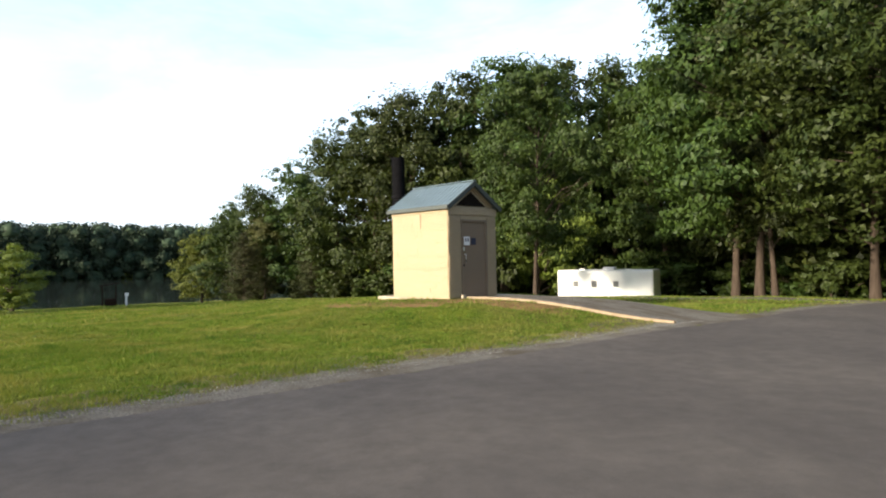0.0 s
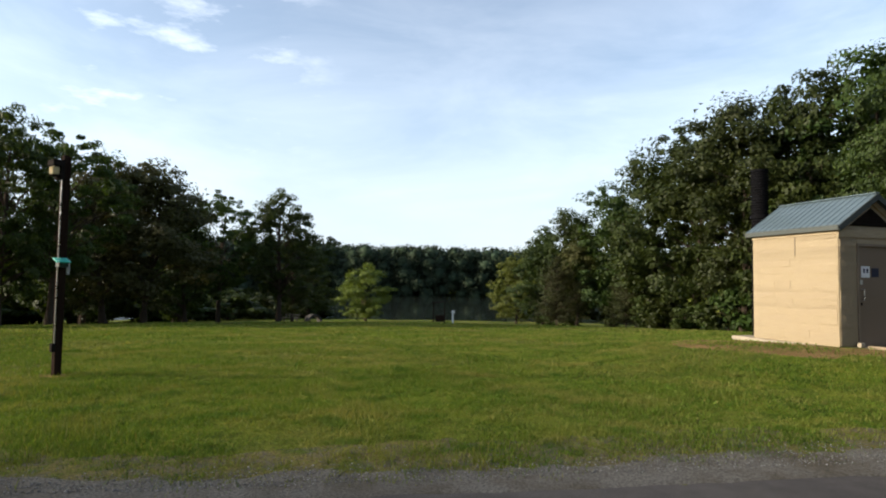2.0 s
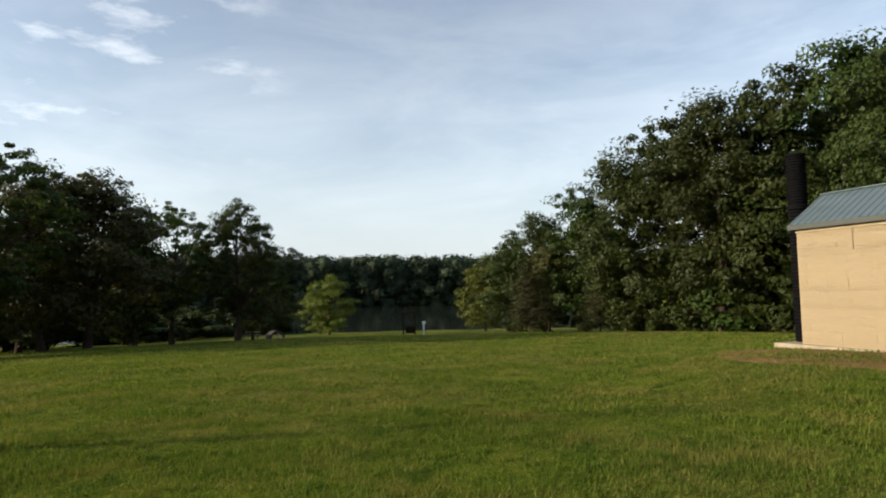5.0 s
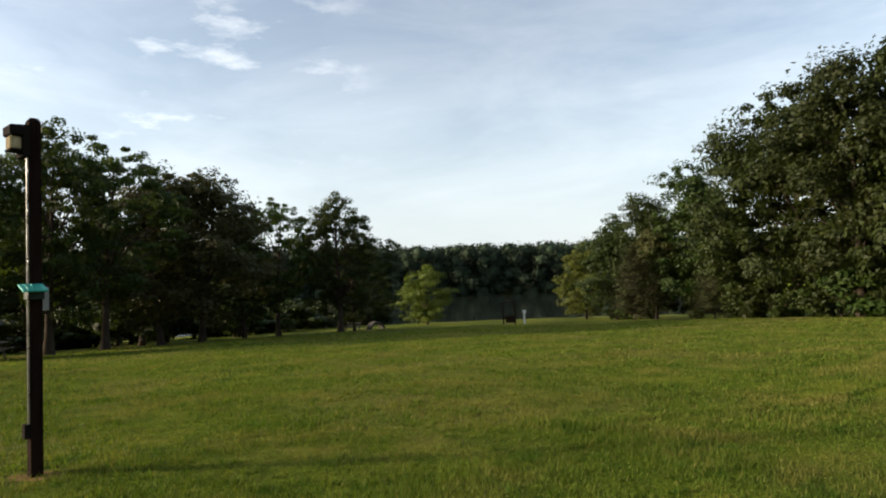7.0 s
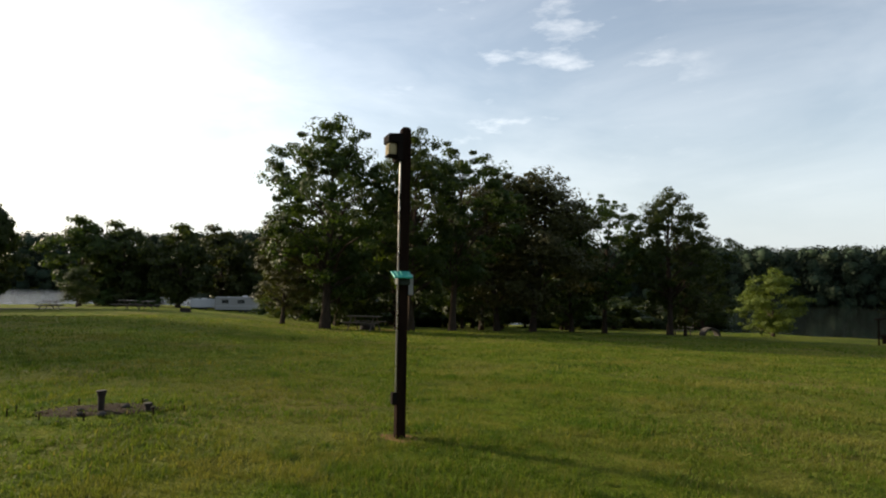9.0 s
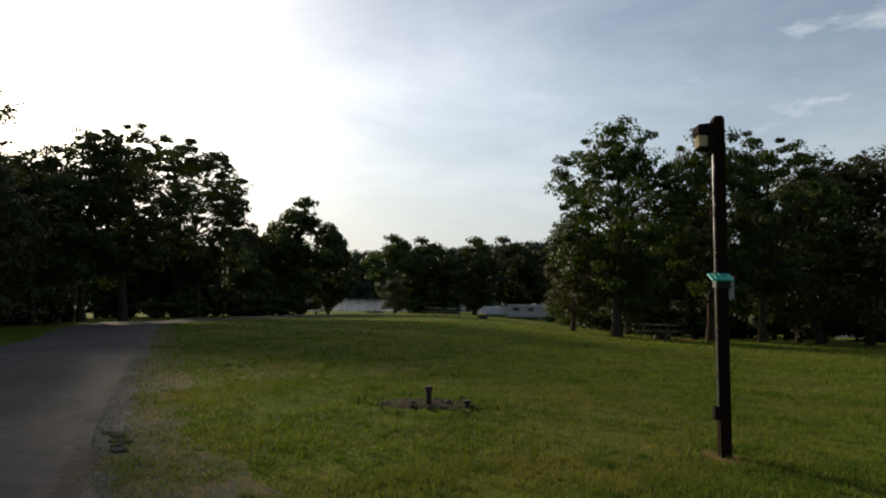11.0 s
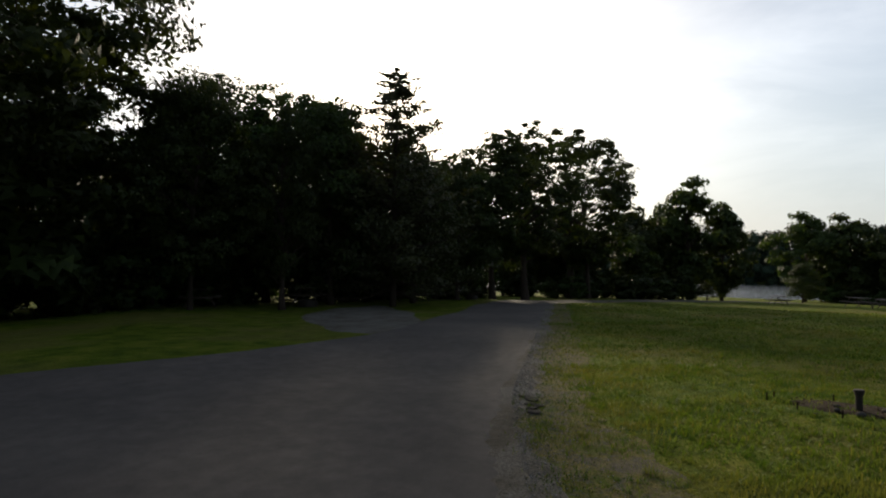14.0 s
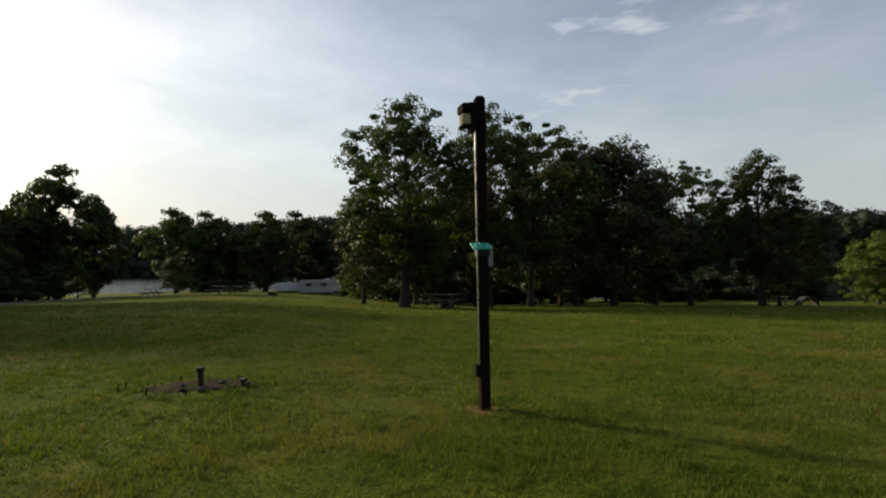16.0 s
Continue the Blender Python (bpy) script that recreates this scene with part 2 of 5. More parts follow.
# wind ripples on the open reach to the west, calm water under the northern shore
xyz = t.nodes.new("ShaderNodeSeparateXYZ")
t.links.new(p, xyz.inputs["Vector"])
ripple = node(t, "ShaderNodeBump", Distance=0.45)
t.links.new(noise_node(t, p, 0.7, 4, 0.6), ripple.inputs["Height"])
t.links.new(spread(t, xyz.outputs["Y"], 55.0, 90.0, 1.0, 0.012), ripple.inputs["Strength"])
t.links.new(ripple.outputs["Normal"], b.inputs["Normal"])

# ---------------------------------------------------------------- mesh helpers
def mesh_from(name, verts, faces, mat=None, smooth=False):
    me = bpy.data.meshes.new(name)
    me.from_pydata([tuple(v) for v in verts], [], [tuple(f) for f in faces])
    if smooth:
        me.polygons.foreach_set("use_smooth", [True] * len(me.polygons))
    if mat:
        me.materials.append(mat)
    me.update()
    return me


def quick_mesh(name, verts, quads, mat):
    """A mesh from arrays of vertices (n, 3) and faces (m, 3 or 4)."""
    me = bpy.data.meshes.new(name)
    n, k = quads.shape
    me.vertices.add(len(verts))
    me.vertices.foreach_set("co", np.asarray(verts, dtype=np.float32).ravel())
    me.loops.add(n * k)
    me.loops.foreach_set("vertex_index", np.asarray(quads, dtype=np.int32).ravel())
    me.polygons.add(n)
    me.polygons.foreach_set("loop_start", np.arange(n, dtype=np.int32) * k)
    me.materials.append(mat)
    me.update(calc_edges=True)
    me.validate()
    return me


def part(name, bm, mat, parent=None, label="", m=None, smooth=False):
    me = bpy.data.meshes.new(name)
    if smooth:
        for f in bm.faces:
            f.smooth = True
    bm.to_mesh(me)
    bm.free()
    me.materials.append(mat)
    ob = new(name, me)
    if parent:
        ob.parent = parent
    if m is not None:
        ob.matrix_local = m
    if label:
        tagged(ob, label)
    return ob


def box(sx, sy, sz, at=(0, 0, 0), bevel=0.0, bm=None, turn=None):
    """A box of that size centred at a point, its edges rounded."""
    b2 = bmesh.new()
    bmesh.ops.create_cube(b2, size=1.0, matrix=Matrix.Diagonal((sx, sy, sz, 1)))
    if bevel:
        bmesh.ops.bevel(b2, geom=b2.edges[:], offset=bevel, segments=2, affect="EDGES", profile=0.6)
    m = Matrix.Translation(at)
    if turn is not None:
        m = m @ turn
    bmesh.ops.transform(b2, matrix=m, verts=b2.verts)
    if bm is None:
        return b2
    tmp = bpy.data.meshes.new("tmp")
    b2.to_mesh(tmp)
    b2.free()
    bm.from_mesh(tmp)
    bpy.data.meshes.remove(tmp)
    return bm


def rod(a, c, r1, r2=None, sides=10, bm=None):
    """A tapered round bar from a to c."""
    bm = bm or bmesh.new()
    a, c = Vector(a), Vector(c)
    d = c - a
    m = Matrix.Translation((a + c) / 2) @ d.to_track_quat("Z", "Y").to_matrix().to_4x4()
    bmesh.ops.create_cone(bm, cap_ends=True, segments=sides, radius1=r1, radius2=r1 if r2 is None else r2, depth=d.length, matrix=m)
    return bm


def lathe(profile, sides=24, bm=None):
    """A body turned round z from (radius, height) pairs."""
    bm = bm or bmesh.new()
    rings = []
    for r, z in profile:
        rings.append([bm.verts.new((r * math.cos(2 * math.pi * i / sides), r * math.sin(2 * math.pi * i / sides), z)) for i in range(sides)])
    for lo, hi in zip(rings, rings[1:]):
        for i in range(sides):
            bm.faces.new((lo[i], lo[(i + 1) % sides], hi[(i + 1) % sides], hi[i]))
    bm.faces.new(list(reversed(rings[0])))
    bm.faces.new(rings[-1])
    return bm


def thing(name, m, label, category, group="", kind=""):
    ob = new(name)
    ob.matrix_world = m
    ob.empty_display_size = 0.3
    return tagged(ob, label, category, group, kind)


# ---------------------------------------------------------------- the lie of the land
def ease(a, b, x):
    t = np.clip((x - a) / (b - a), 0, 1)
    return t * t * (3 - 2 * t)


def land(x, y):
    """Height of the ground: a low rise that falls away to a lake, with a far shore."""
    x, y = np.asarray(x, float), np.asarray(y, float)
    dx, dy = x + 1, y - 3
    r = np.hypot(dx, dy)
    az = np.degrees(np.arctan2(-dx, dy))
    west = ease(52, 75, az) * (1 - ease(130, 150, az))
    lake = ease(-14, -2, az) * (1 - ease(118, 128, az))
    k = 0.00100 * (1 - west) + 0.00035 * west
    drop = 4.5 + 1.2 * lake
    z = 0.1 - drop * (1 - np.exp(-k * r * r / drop))
    far = 255 + 110 * ease(50, 85, az)
    z = z + lake * 12 * ease(far, far + 90, r) + (1 - lake) * 9 * ease(70, 260, r)
    z = z + 0.37 * np.exp(-(((x - 4.8) ** 2 + (y - 15.6) ** 2) / 26.0) ** 2)
    z = z - 0.9 * np.exp(-((x - 22.8) ** 2 + (y - 41) ** 2) / 55.0) + 0.09 * np.exp(-((x + 10.6) ** 2 + (y - 5.6) ** 2) / 3.0) + 0.09 * np.exp(-((x + 7.7) ** 2 + (y - 7.6) ** 2) / 5.0)
    wob = 0.05 * np.sin(0.61 * x + 0.9 * np.sin(0.37 * y)) * np.sin(0.53 * y + 1.3) * ease(5, 14, r)
    return z + wob


def gz(x, y):
    return float(land(x, y))


NORTH = np.array([(-90, 22), (-60, 7.0), (-47, 0.4), (-40, -2.1), (-26, -0.1), (-16.8, 1.2), (-10, 2.15), (-4.3, 3.75), (1.6, 6.4), (7.7, 9.9), (18, 15.8), (40, 29), (70, 46)], float)
SOUTH = np.array([(-90, 17), (-60, 2.4), (-47, -3.9), (-40, -6.3), (-26, -4.0), (-17, -2.9), (-11, -3.8), (-7, -6.6), (1, -8.6), (10, -3), (20, 5.5), (42, 20), (72, 37)], float)


def north_edge(x):
    xs = np.asarray(x, float)
    return (np.interp(xs - 1.2, NORTH[:, 0], NORTH[:, 1]) + np.interp(xs, NORTH[:, 0], NORTH[:, 1]) + np.interp(xs + 1.2, NORTH[:, 0], NORTH[:, 1])) / 3


def south_edge(x):
    xs = np.asarray(x, float)
    return (np.interp(xs - 1.2, SOUTH[:, 0], SOUTH[:, 1]) + np.interp(xs, SOUTH[:, 0], SOUTH[:, 1]) + np.interp(xs + 1.2, SOUTH[:, 0], SOUTH[:, 1])) / 3


def sheet(name, xs, low, high, rows, lift, mat, ragged=0.0, seed=1):
    """A strip over the land between two edges, given as functions of x."""
    rng = np.random.default_rng(seed)
    xs = np.asarray(xs, float)
    lo, hi = low(xs), high(xs)
    if ragged:
        hi = hi + rng.normal(0, ragged, len(xs))
        lo = lo + rng.normal(0, ragged * 0.4, len(xs))
    v = np.linspace(0, 1, rows)
    X = np.repeat(xs[:, None], rows, 1)
    Y = lo[:, None] * (1 - v) + hi[:, None] * v
    Z = land(X, Y) + lift
    Z[:, 0] -= 0.03 + lift
    Z[:, -1] -= 0.03 + lift
    n = len(xs)
    idx = np.arange(n * rows).reshape(n, rows)
    quads = np.stack([idx[:-1, :-1], idx[1:, :-1], idx[1:, 1:], idx[:-1, 1:]], -1).reshape(-1, 4)
    me = quick_mesh(name, np.stack([X, Y, Z], -1).reshape(-1, 3), quads, mat)
    me.polygons.foreach_set("use_smooth", [True] * len(me.polygons))
    return tagged(new(name, me), kind="structure")


radii = np.concatenate([[0.0], np.geomspace(0.6, 2600, 190)])
turns = np.linspace(0, 2 * math.pi, 289)[:-1]
RR, TT = np.meshgrid(radii, turns, indexing="ij")
GX, GY = -1 + RR * np.cos(TT), 3 + RR * np.sin(TT)
idx = np.arange(GX.size).reshape(GX.shape)
nxt = np.roll(idx, -1, axis=1)
quads = np.stack([idx[:-1], idx[1:], nxt[1:], nxt[:-1]], -1).reshape(-1, 4)
me = quick_mesh("ground", np.stack([GX, GY, land(GX, GY)], -1).reshape(-1, 3), quads, LAWN)
me.polygons.foreach_set("use_smooth", [True] * len(me.polygons))
tagged(new("ground", me), "mown grass field falling away to a lake", "ground", kind="structure")

xs = np.concatenate([np.arange(-90, -20, 1.0), np.arange(-20, 14, 0.16), np.arange(14, 71, 1.0)])
tagged(sheet("road", xs, south_edge, lambda x: north_edge(x) - 0.24 + 0.05 * np.sin(x * 1.7) * np.sin(x * 0.6), 26, 0.022, ASPHALT, 0.03, 2), "worn grey asphalt road with ragged edges", "road")
tagged(sheet("gravel_shoulder", xs, lambda x: north_edge(x) - 0.7, lambda x: north_edge(x) + 0.02 + 0.16 * ease(-8, 0, x) + 0.12 * np.sin(x * 0.9) + 0.08 * np.sin(x * 2.3) + 0.05 * np.sin(x * 7.1), 9, 0.012, SHOULDER, 0.05, 3), "grey gravel shoulder thinning into grass", "shoulder")
tagged(sheet("worn_verge", xs, lambda x: north_edge(x) - 0.5, lambda x: north_edge(x) + 0.85 + 0.25 * ease(-8, 0, x) + 0.16 * np.sin(x * 0.8 + 1) + 0.12 * np.sin(x * 2.1) + 0.07 * np.sin(x * 6.3), 11, 0.006, VERGE, 0.07, 6), "dry patchy grass and gravel verge", "verge")
tagged(sheet("side_road", np.arange(-9.0, 2.0, 0.25), lambda x: -45 + 0 * x, lambda x: south_edge(x) + 0.8, 40, 0.016, ASPHALT, 0.0, 4), "asphalt side road joining the main road", "road")

water = quick_mesh("lake", np.array([(-900, -500, -4.5), (700, -500, -4.5), (700, 900, -4.5), (-900, 900, -4.5)], float), np.array([[0, 1, 2, 3]]), WATER)
tagged(new("lake", water), "dark calm lake with faint ripples", "lake", kind="structure")

# ---------------------------------------------------------------- trees
def tube(points, radii_, sides):
    pts = np.asarray(points, float)
    d = np.gradient(pts, axis=0)
    d /= np.linalg.norm(d, axis=1)[:, None] + 1e-9
    ref = np.array([0.31, 0.95, 0.05])
    u = np.cross(d, ref)
    u /= np.linalg.norm(u, axis=1)[:, None] + 1e-9
    v = np.cross(d, u)
    a = np.linspace(0, 2 * math.pi, sides, endpoint=False)
    ring = pts[:, None] + np.asarray(radii_)[:, None, None] * (np.cos(a)[None, :, None] * u[:, None] + np.sin(a)[None, :, None] * v[:, None])
    n = len(pts)
    ix = np.arange(n * sides).reshape(n, sides)
    q = np.stack([ix[:-1], np.roll(ix, -1, 1)[:-1], np.roll(ix, -1, 1)[1:], ix[1:]], -1).reshape(-1, 4)
    return ring.reshape(-1, 3), q


def leaf_mesh(name, centres, outward, size, rng, mat, flat=0.45):
    """Pointed leaves at the centres, turned mostly outward and up."""
    n = len(centres)
    nrm = outward + np.array([0, 0, flat]) + rng.normal(0, 0.6, (n, 3))
    nrm /= np.linalg.norm(nrm, axis=1)[:, None]
    a = np.cross(nrm, rng.normal(size=(n, 3)))
    a /= np.linalg.norm(a, axis=1)[:, None]
    b2 = np.cross(nrm, a)
    s = size * rng.uniform(0.6, 1.35, (n, 1))
    v = np.stack([centres - a * s * 0.8 - b2 * s * 0.5, centres - a * s * 0.4 + b2 * s * 0.75, centres + a * s * 1.25], 1)
    return quick_mesh(name, v.reshape(-1, 3), np.arange(3 * n).reshape(n, 3), mat)


def broadleaf(seed, H, R, low, clusters, per, leaf, mat, lean=0.03, masses=10, blob=0.85, trunk_r=0.2, top=0.75, limbs=34, skirt=0.0, lump=(0.36, 0.52)):
    """Trunk and crown meshes of a broad-leaved tree: H high, crown R wide from the height low.
    The crown is built of large leafy masses, each of many bunches, so that its outline is lumpy with gaps."""
    rng = np.random.default_rng(seed)
    span = H - low
    mu = (np.arange(masses) + rng.uniform(0.2, 0.8, masses)) / masses
    mth = np.arange(masses) * 2.4 + rng.normal(0, 0.35, masses)
    prof = np.clip(np.sin(math.pi * np.clip(mu, 0.05, 0.97) ** top), 0, 1) ** 0.7
    prof = np.where(mu < 0.35, np.maximum(prof, skirt), prof)
    mrad = R * prof * rng.uniform(0.40, 1.06 - 0.5 * (lump[0] + lump[1]) * 0.86, masses)
    msize = np.minimum(R * rng.uniform(lump[0], lump[1], masses), span * 0.2)
    MC = np.stack([mrad * np.cos(mth) + lean * H * mu, mrad * np.sin(mth), low + msize * 0.7 + (span - 1.55 * msize) * mu], 1)
    MC[-1, :2] *= 0.4
    own = rng.choice(masses, clusters, p=msize ** 2 / (msize ** 2).sum())
    d = rng.normal(size=(clusters, 3))
    d /= np.linalg.norm(d, axis=1)[:, None]
    C = MC[own] + d * msize[own][:, None] * rng.uniform(0.40, 0.95, (clusters, 1)) * np.array([1.0, 1.0, 0.85])
    C[:, 2] = np.maximum(C[:, 2], low * 0.8)
    br = blob * np.clip(rng.lognormal(-0.28, 0.42, clusters), 0.3, 1.7)
    cid = np.repeat(np.arange(clusters), per)
    d = rng.normal(size=(len(cid), 3))
    d /= np.linalg.norm(d, axis=1)[:, None]
    rr = rng.uniform(0.25, 1.0, (len(cid), 1)) ** 0.6
    P = C[cid] + d * rr * br[cid][:, None] * np.array([1.15, 1.15, 0.6])
    out = P - MC[own[cid]]
    out /= np.linalg.norm(out, axis=1)[:, None] + 1e-6
    crown = leaf_mesh("crown", P, 0.35 * d + 1.0 * out, leaf, rng, mat)
    V, Q, off = [], [], 0
    n = 9
    hz = np.linspace(0, 1, n)
    bend = rng.normal(0, 0.02, (n, 2)).cumsum(0) * H * 0.5
    tp = np.stack([lean * H * hz + bend[:, 0] * hz, bend[:, 1] * hz, hz * H * 0.88 - 0.35], 1)
    tr = trunk_r * (1 - hz) ** 0.8 + 0.02
    tr[0] *= 1.5
    v, q = tube(tp, tr, 9)
    V.append(v); Q.append(q); off += len(v)
    ends = [(MC[i], 0.55) for i in range(masses)] + [(C[c], 0.3) for c in rng.choice(clusters, min(clusters, limbs), replace=False)]
    for end, thick in ends:
        start_z = max(low * 0.75, min(end[2] - 0.45 * math.hypot(end[0], end[1]), H * 0.8)) * rng.uniform(0.8, 1.0)
        s0 = np.array([np.interp(start_z, tp[:, 2], tp[:, k]) for k in (0, 1)] + [start_z])
        r0 = max(0.025, np.interp(start_z, tp[:, 2], tr) * thick)
        w = np.linspace(0, 1, 6)[:, None]
        pts = s0 * (1 - w) + end * w
        pts[:, 2] += 0.10 * np.linalg.norm(end - s0) * np.sin(math.pi * w[:, 0])
        pts[1:-1] += rng.normal(0, 0.05 * np.linalg.norm(end - s0) / 3, (4, 3))
        v, q = tube(pts, np.linspace(r0, 0.012, 6), 5)
        V.append(v); Q.append(q + off); off += len(v)
    trunk = quick_mesh("trunk", np.concatenate(V), np.concatenate(Q), BARK)
    trunk.polygons.foreach_set("use_smooth", [True] * len(trunk.polygons))
    return trunk, crown, H


def conifer(seed, H, R, low, whorls, per, leaf, mat):
    rng = np.random.default_rng(seed)
    P, O, V, Q, off = [], [], [], [], 0
    v, q = tube(np.stack([np.zeros(7), np.zeros(7), np.linspace(-0.3, H * 0.97, 7)], 1), np.linspace(0.2, 0.015, 7), 8)
    V.append(v); Q.append(q); off += len(v)
    for i in range(whorls):
        u = 1 - (1 - (i + rng.uniform(0, 0.8)) / whorls) ** 0.85
        z = low + (H - low) * u
        length = R * (1 - u) ** 0.62 * rng.uniform(0.35, 1.1) + 0.06
        a = rng.uniform(0, 2 * math.pi)
        rise = rng.uniform(0.0, 0.45)
        dirn = np.array([math.cos(a), math.sin(a), rise])
        w = np.linspace(0, 1, 4)[:, None]
        pts = np.array([0, 0, z]) + dirn * length * w
        pts[:, 2] -= 0.12 * length * np.sin(math.pi * w[:, 0])
        v, q = tube(pts, np.linspace(0.03, 0.006, 4), 4)
        V.append(v); Q.append(q + off); off += len(v)
        count = int(per * (0.42 + 0.58 * (1 - u) ** 0.6))
        s = rng.uniform(0.25, 1.05, count)[:, None]
        base = np.array([0, 0, z]) + dirn * length * s
        side = rng.normal(0, 0.085 * length + 0.05, (count, 3)) * np.array([1, 1, 0.35]) * (1.15 - s * 0.7)
        P.append(base + side)
        O.append(np.repeat(dirn[None], count, 0) * 0.5 + side)
    P, O = np.concatenate(P), np.concatenate(O)
    crown = leaf_mesh("crown", P, O, leaf, rng, mat, 0.7)
    trunk = quick_mesh("trunk", np.concatenate(V), np.concatenate(Q), BARK)
    return trunk, crown, H


PROTO = {}


def plant(kind, x, y, top, wide=1.0, turn=0.0, name="tree", label="", group=""):
    """A tree of that kind on the land, its tip at the height top."""
    trunk, crown, H = PROTO[kind]
    z = gz(x, y)
    s = 1.05 * (top - z) / H
    ob = new(name)
    ob.matrix_world = Matrix.Translation((x, y, z)) @ Matrix.Rotation(radians(turn), 4, "Z") @ Matrix.Diagonal((s * wide, s * wide, s, 1))
    tagged(ob, label or LABELS[kind], "tree" if name == "tree" else "shrub", group)
    for nm, data in (("trunk", trunk), ("crown", crown)):
        o = new(nm, data)
        o.parent = ob
    return ob


LABELS = {
    "oak": "broad oak with dark leaves and sky gaps",
    "oak_open": "tall open-crowned oak with ragged dark crown",
    "tall": "tall forest tree with dense green crown",
    "edge": "forest-edge tree leafed down towards the ground",
    "olive": "olive-green tree with fine dense leaves",
    "light": "small bright yellow-green tree in sunlight",
    "cedar": "dark conical cedar with feathery boughs",
    "far": "lakeshore tree with rounded crown",
    "shrub": "low leafy shrub at the edge of the wood",
}
PROTO["oak"] = broadleaf(11, 14, 6.8, 2.0, 300, 90, 0.125, OAK, trunk_r=0.30, blob=0.72, masses=22, top=0.85, lump=(0.26, 0.38))
PROTO["oak_open"] = broadleaf(12, 14, 6.0, 2.6, 240, 95, 0.12, OAK, trunk_r=0.24, blob=0.66, masses=20, top=0.95, lump=(0.23, 0.36))
PROTO["tall"] = broadleaf(13, 16, 5.2, 2.0, 290, 90, 0.135, FOREST, trunk_r=0.24, blob=0.9, masses=15, lump=(0.33, 0.48))
PROTO["edge"] = broadleaf(14, 14, 5.0, 0.5, 290, 80, 0.135, FOREST, trunk_r=0.2, blob=0.85, masses=16, top=0.62, skirt=0.8, lump=(0.38, 0.54))
PROTO["edge_b"] = broadleaf(24, 14, 4.6, 0.6, 280, 80, 0.135, FOREST, trunk_r=0.2, blob=0.85, masses=14, top=0.7, skirt=0.8, lump=(0.38, 0.54))
PROTO["olive"] = broadleaf(15, 13, 4.2, 0.8, 230, 92, 0.12, BROWNISH, trunk_r=0.18, blob=0.75, masses=13, top=0.65)
PROTO["light"] = broadleaf(16, 8, 3.7, 0.1, 170, 95, 0.10, LIGHT, trunk_r=0.12, blob=0.62, masses=13, top=0.55, limbs=14, skirt=0.85)
PROTO["cedar"] = conifer(17, 13, 6.0, 0.6, 300, 110, 0.10, CEDAR)
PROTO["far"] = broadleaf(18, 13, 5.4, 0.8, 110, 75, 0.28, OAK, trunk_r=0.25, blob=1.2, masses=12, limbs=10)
PROTO["back"] = broadleaf(21, 14, 6.0, 0.2, 100, 75, 0.23, FOREST, trunk_r=0.22, blob=1.3, masses=14, top=0.6, limbs=8)
PROTO["near_a"] = broadleaf(31, 16, 5.4, 2.0, 360, 95, 0.115, FOREST, trunk_r=0.13, blob=0.8, masses=18, skirt=0.5, lump=(0.33, 0.48))
PROTO["near_b"] = broadleaf(32, 15, 6.0, 2.0, 370, 95, 0.115, FOREST, trunk_r=0.15, blob=0.8, masses=17, top=0.7, skirt=0.5, lump=(0.33, 0.48))
PROTO["shrub"] = broadleaf(19, 3.2, 2.4, 0.0, 40, 48, 0.16, FOREST, trunk_r=0.04, blob=0.6, masses=8, top=0.6, limbs=6)
LABELS["near_a"] = LABELS["near_b"] = LABELS["tall"]
LABELS["edge_b"], LABELS["back"] = LABELS["edge"], "shaded forest tree deep in the wood"

tree_rng = random.Random(5)


def grove(rows, group):
    for kind, x, y, top, wide in rows:
        plant(kind, x, y, top, wide, tree_rng.uniform(0, 360), group=group)


EAST_WOOD = [
    ("light", -11.7, 85.8, 6.4, 0.86), ("edge", -7.4, 78.3, 8.8, 0.93), ("edge_b", -3.5, 74.6, 10.6, 0.97), ("edge", 0.7, 70.7, 12.8, 0.93),
    ("edge_b", 4.7, 64.5, 14.8, 1.00), ("edge", 7.8, 60.2, 16.6, 0.93), ("tall", 10.6, 53.7, 16.2, 1.00), ("edge_b", 14.4, 51.8, 18.0, 0.93),
    ("tall", 18.3, 50.6, 18.8, 1.00), ("edge", 22.4, 55.5, 19.2, 0.97), ("tall", 33.6, 58.9, 22.0, 1.00), ("edge_b", 25.2, 57.3, 21.5, 1.00),
]
EAST_NEAR = [
    ("near_a", 26.6, 31.6, 20.8, 1.0), ("near_b", 25.0, 27.7, 19.5, 0.9), ("near_a", 25.6, 27.2, 17.5, 0.8), ("near_b", 15.2, 35.7, 14.2, 0.75), ("near_a", 27.1, 22.6, 18.0, 1.1), ("near_b", 26.3, 18.4, 17.5, 0.9),
    ("edge", 31.5, 18.0, 16.5, 1.1), ("light", 20.7, 49.0, 10.6, 0.8), ("edge_b", 31.5, 28.5, 20.0, 1.1), ("edge", 38.0, 40.0, 20.0, 1.1), ("edge_b", 40.5, 49.0, 20.0, 1.1),
    ("cedar", -5.0, 68.5, 4.2, 0.9), ("cedar", 2.0, 64.6, 3.4, 0.9), ("olive", -3.0, 71.0, 6.5, 1.0),
]
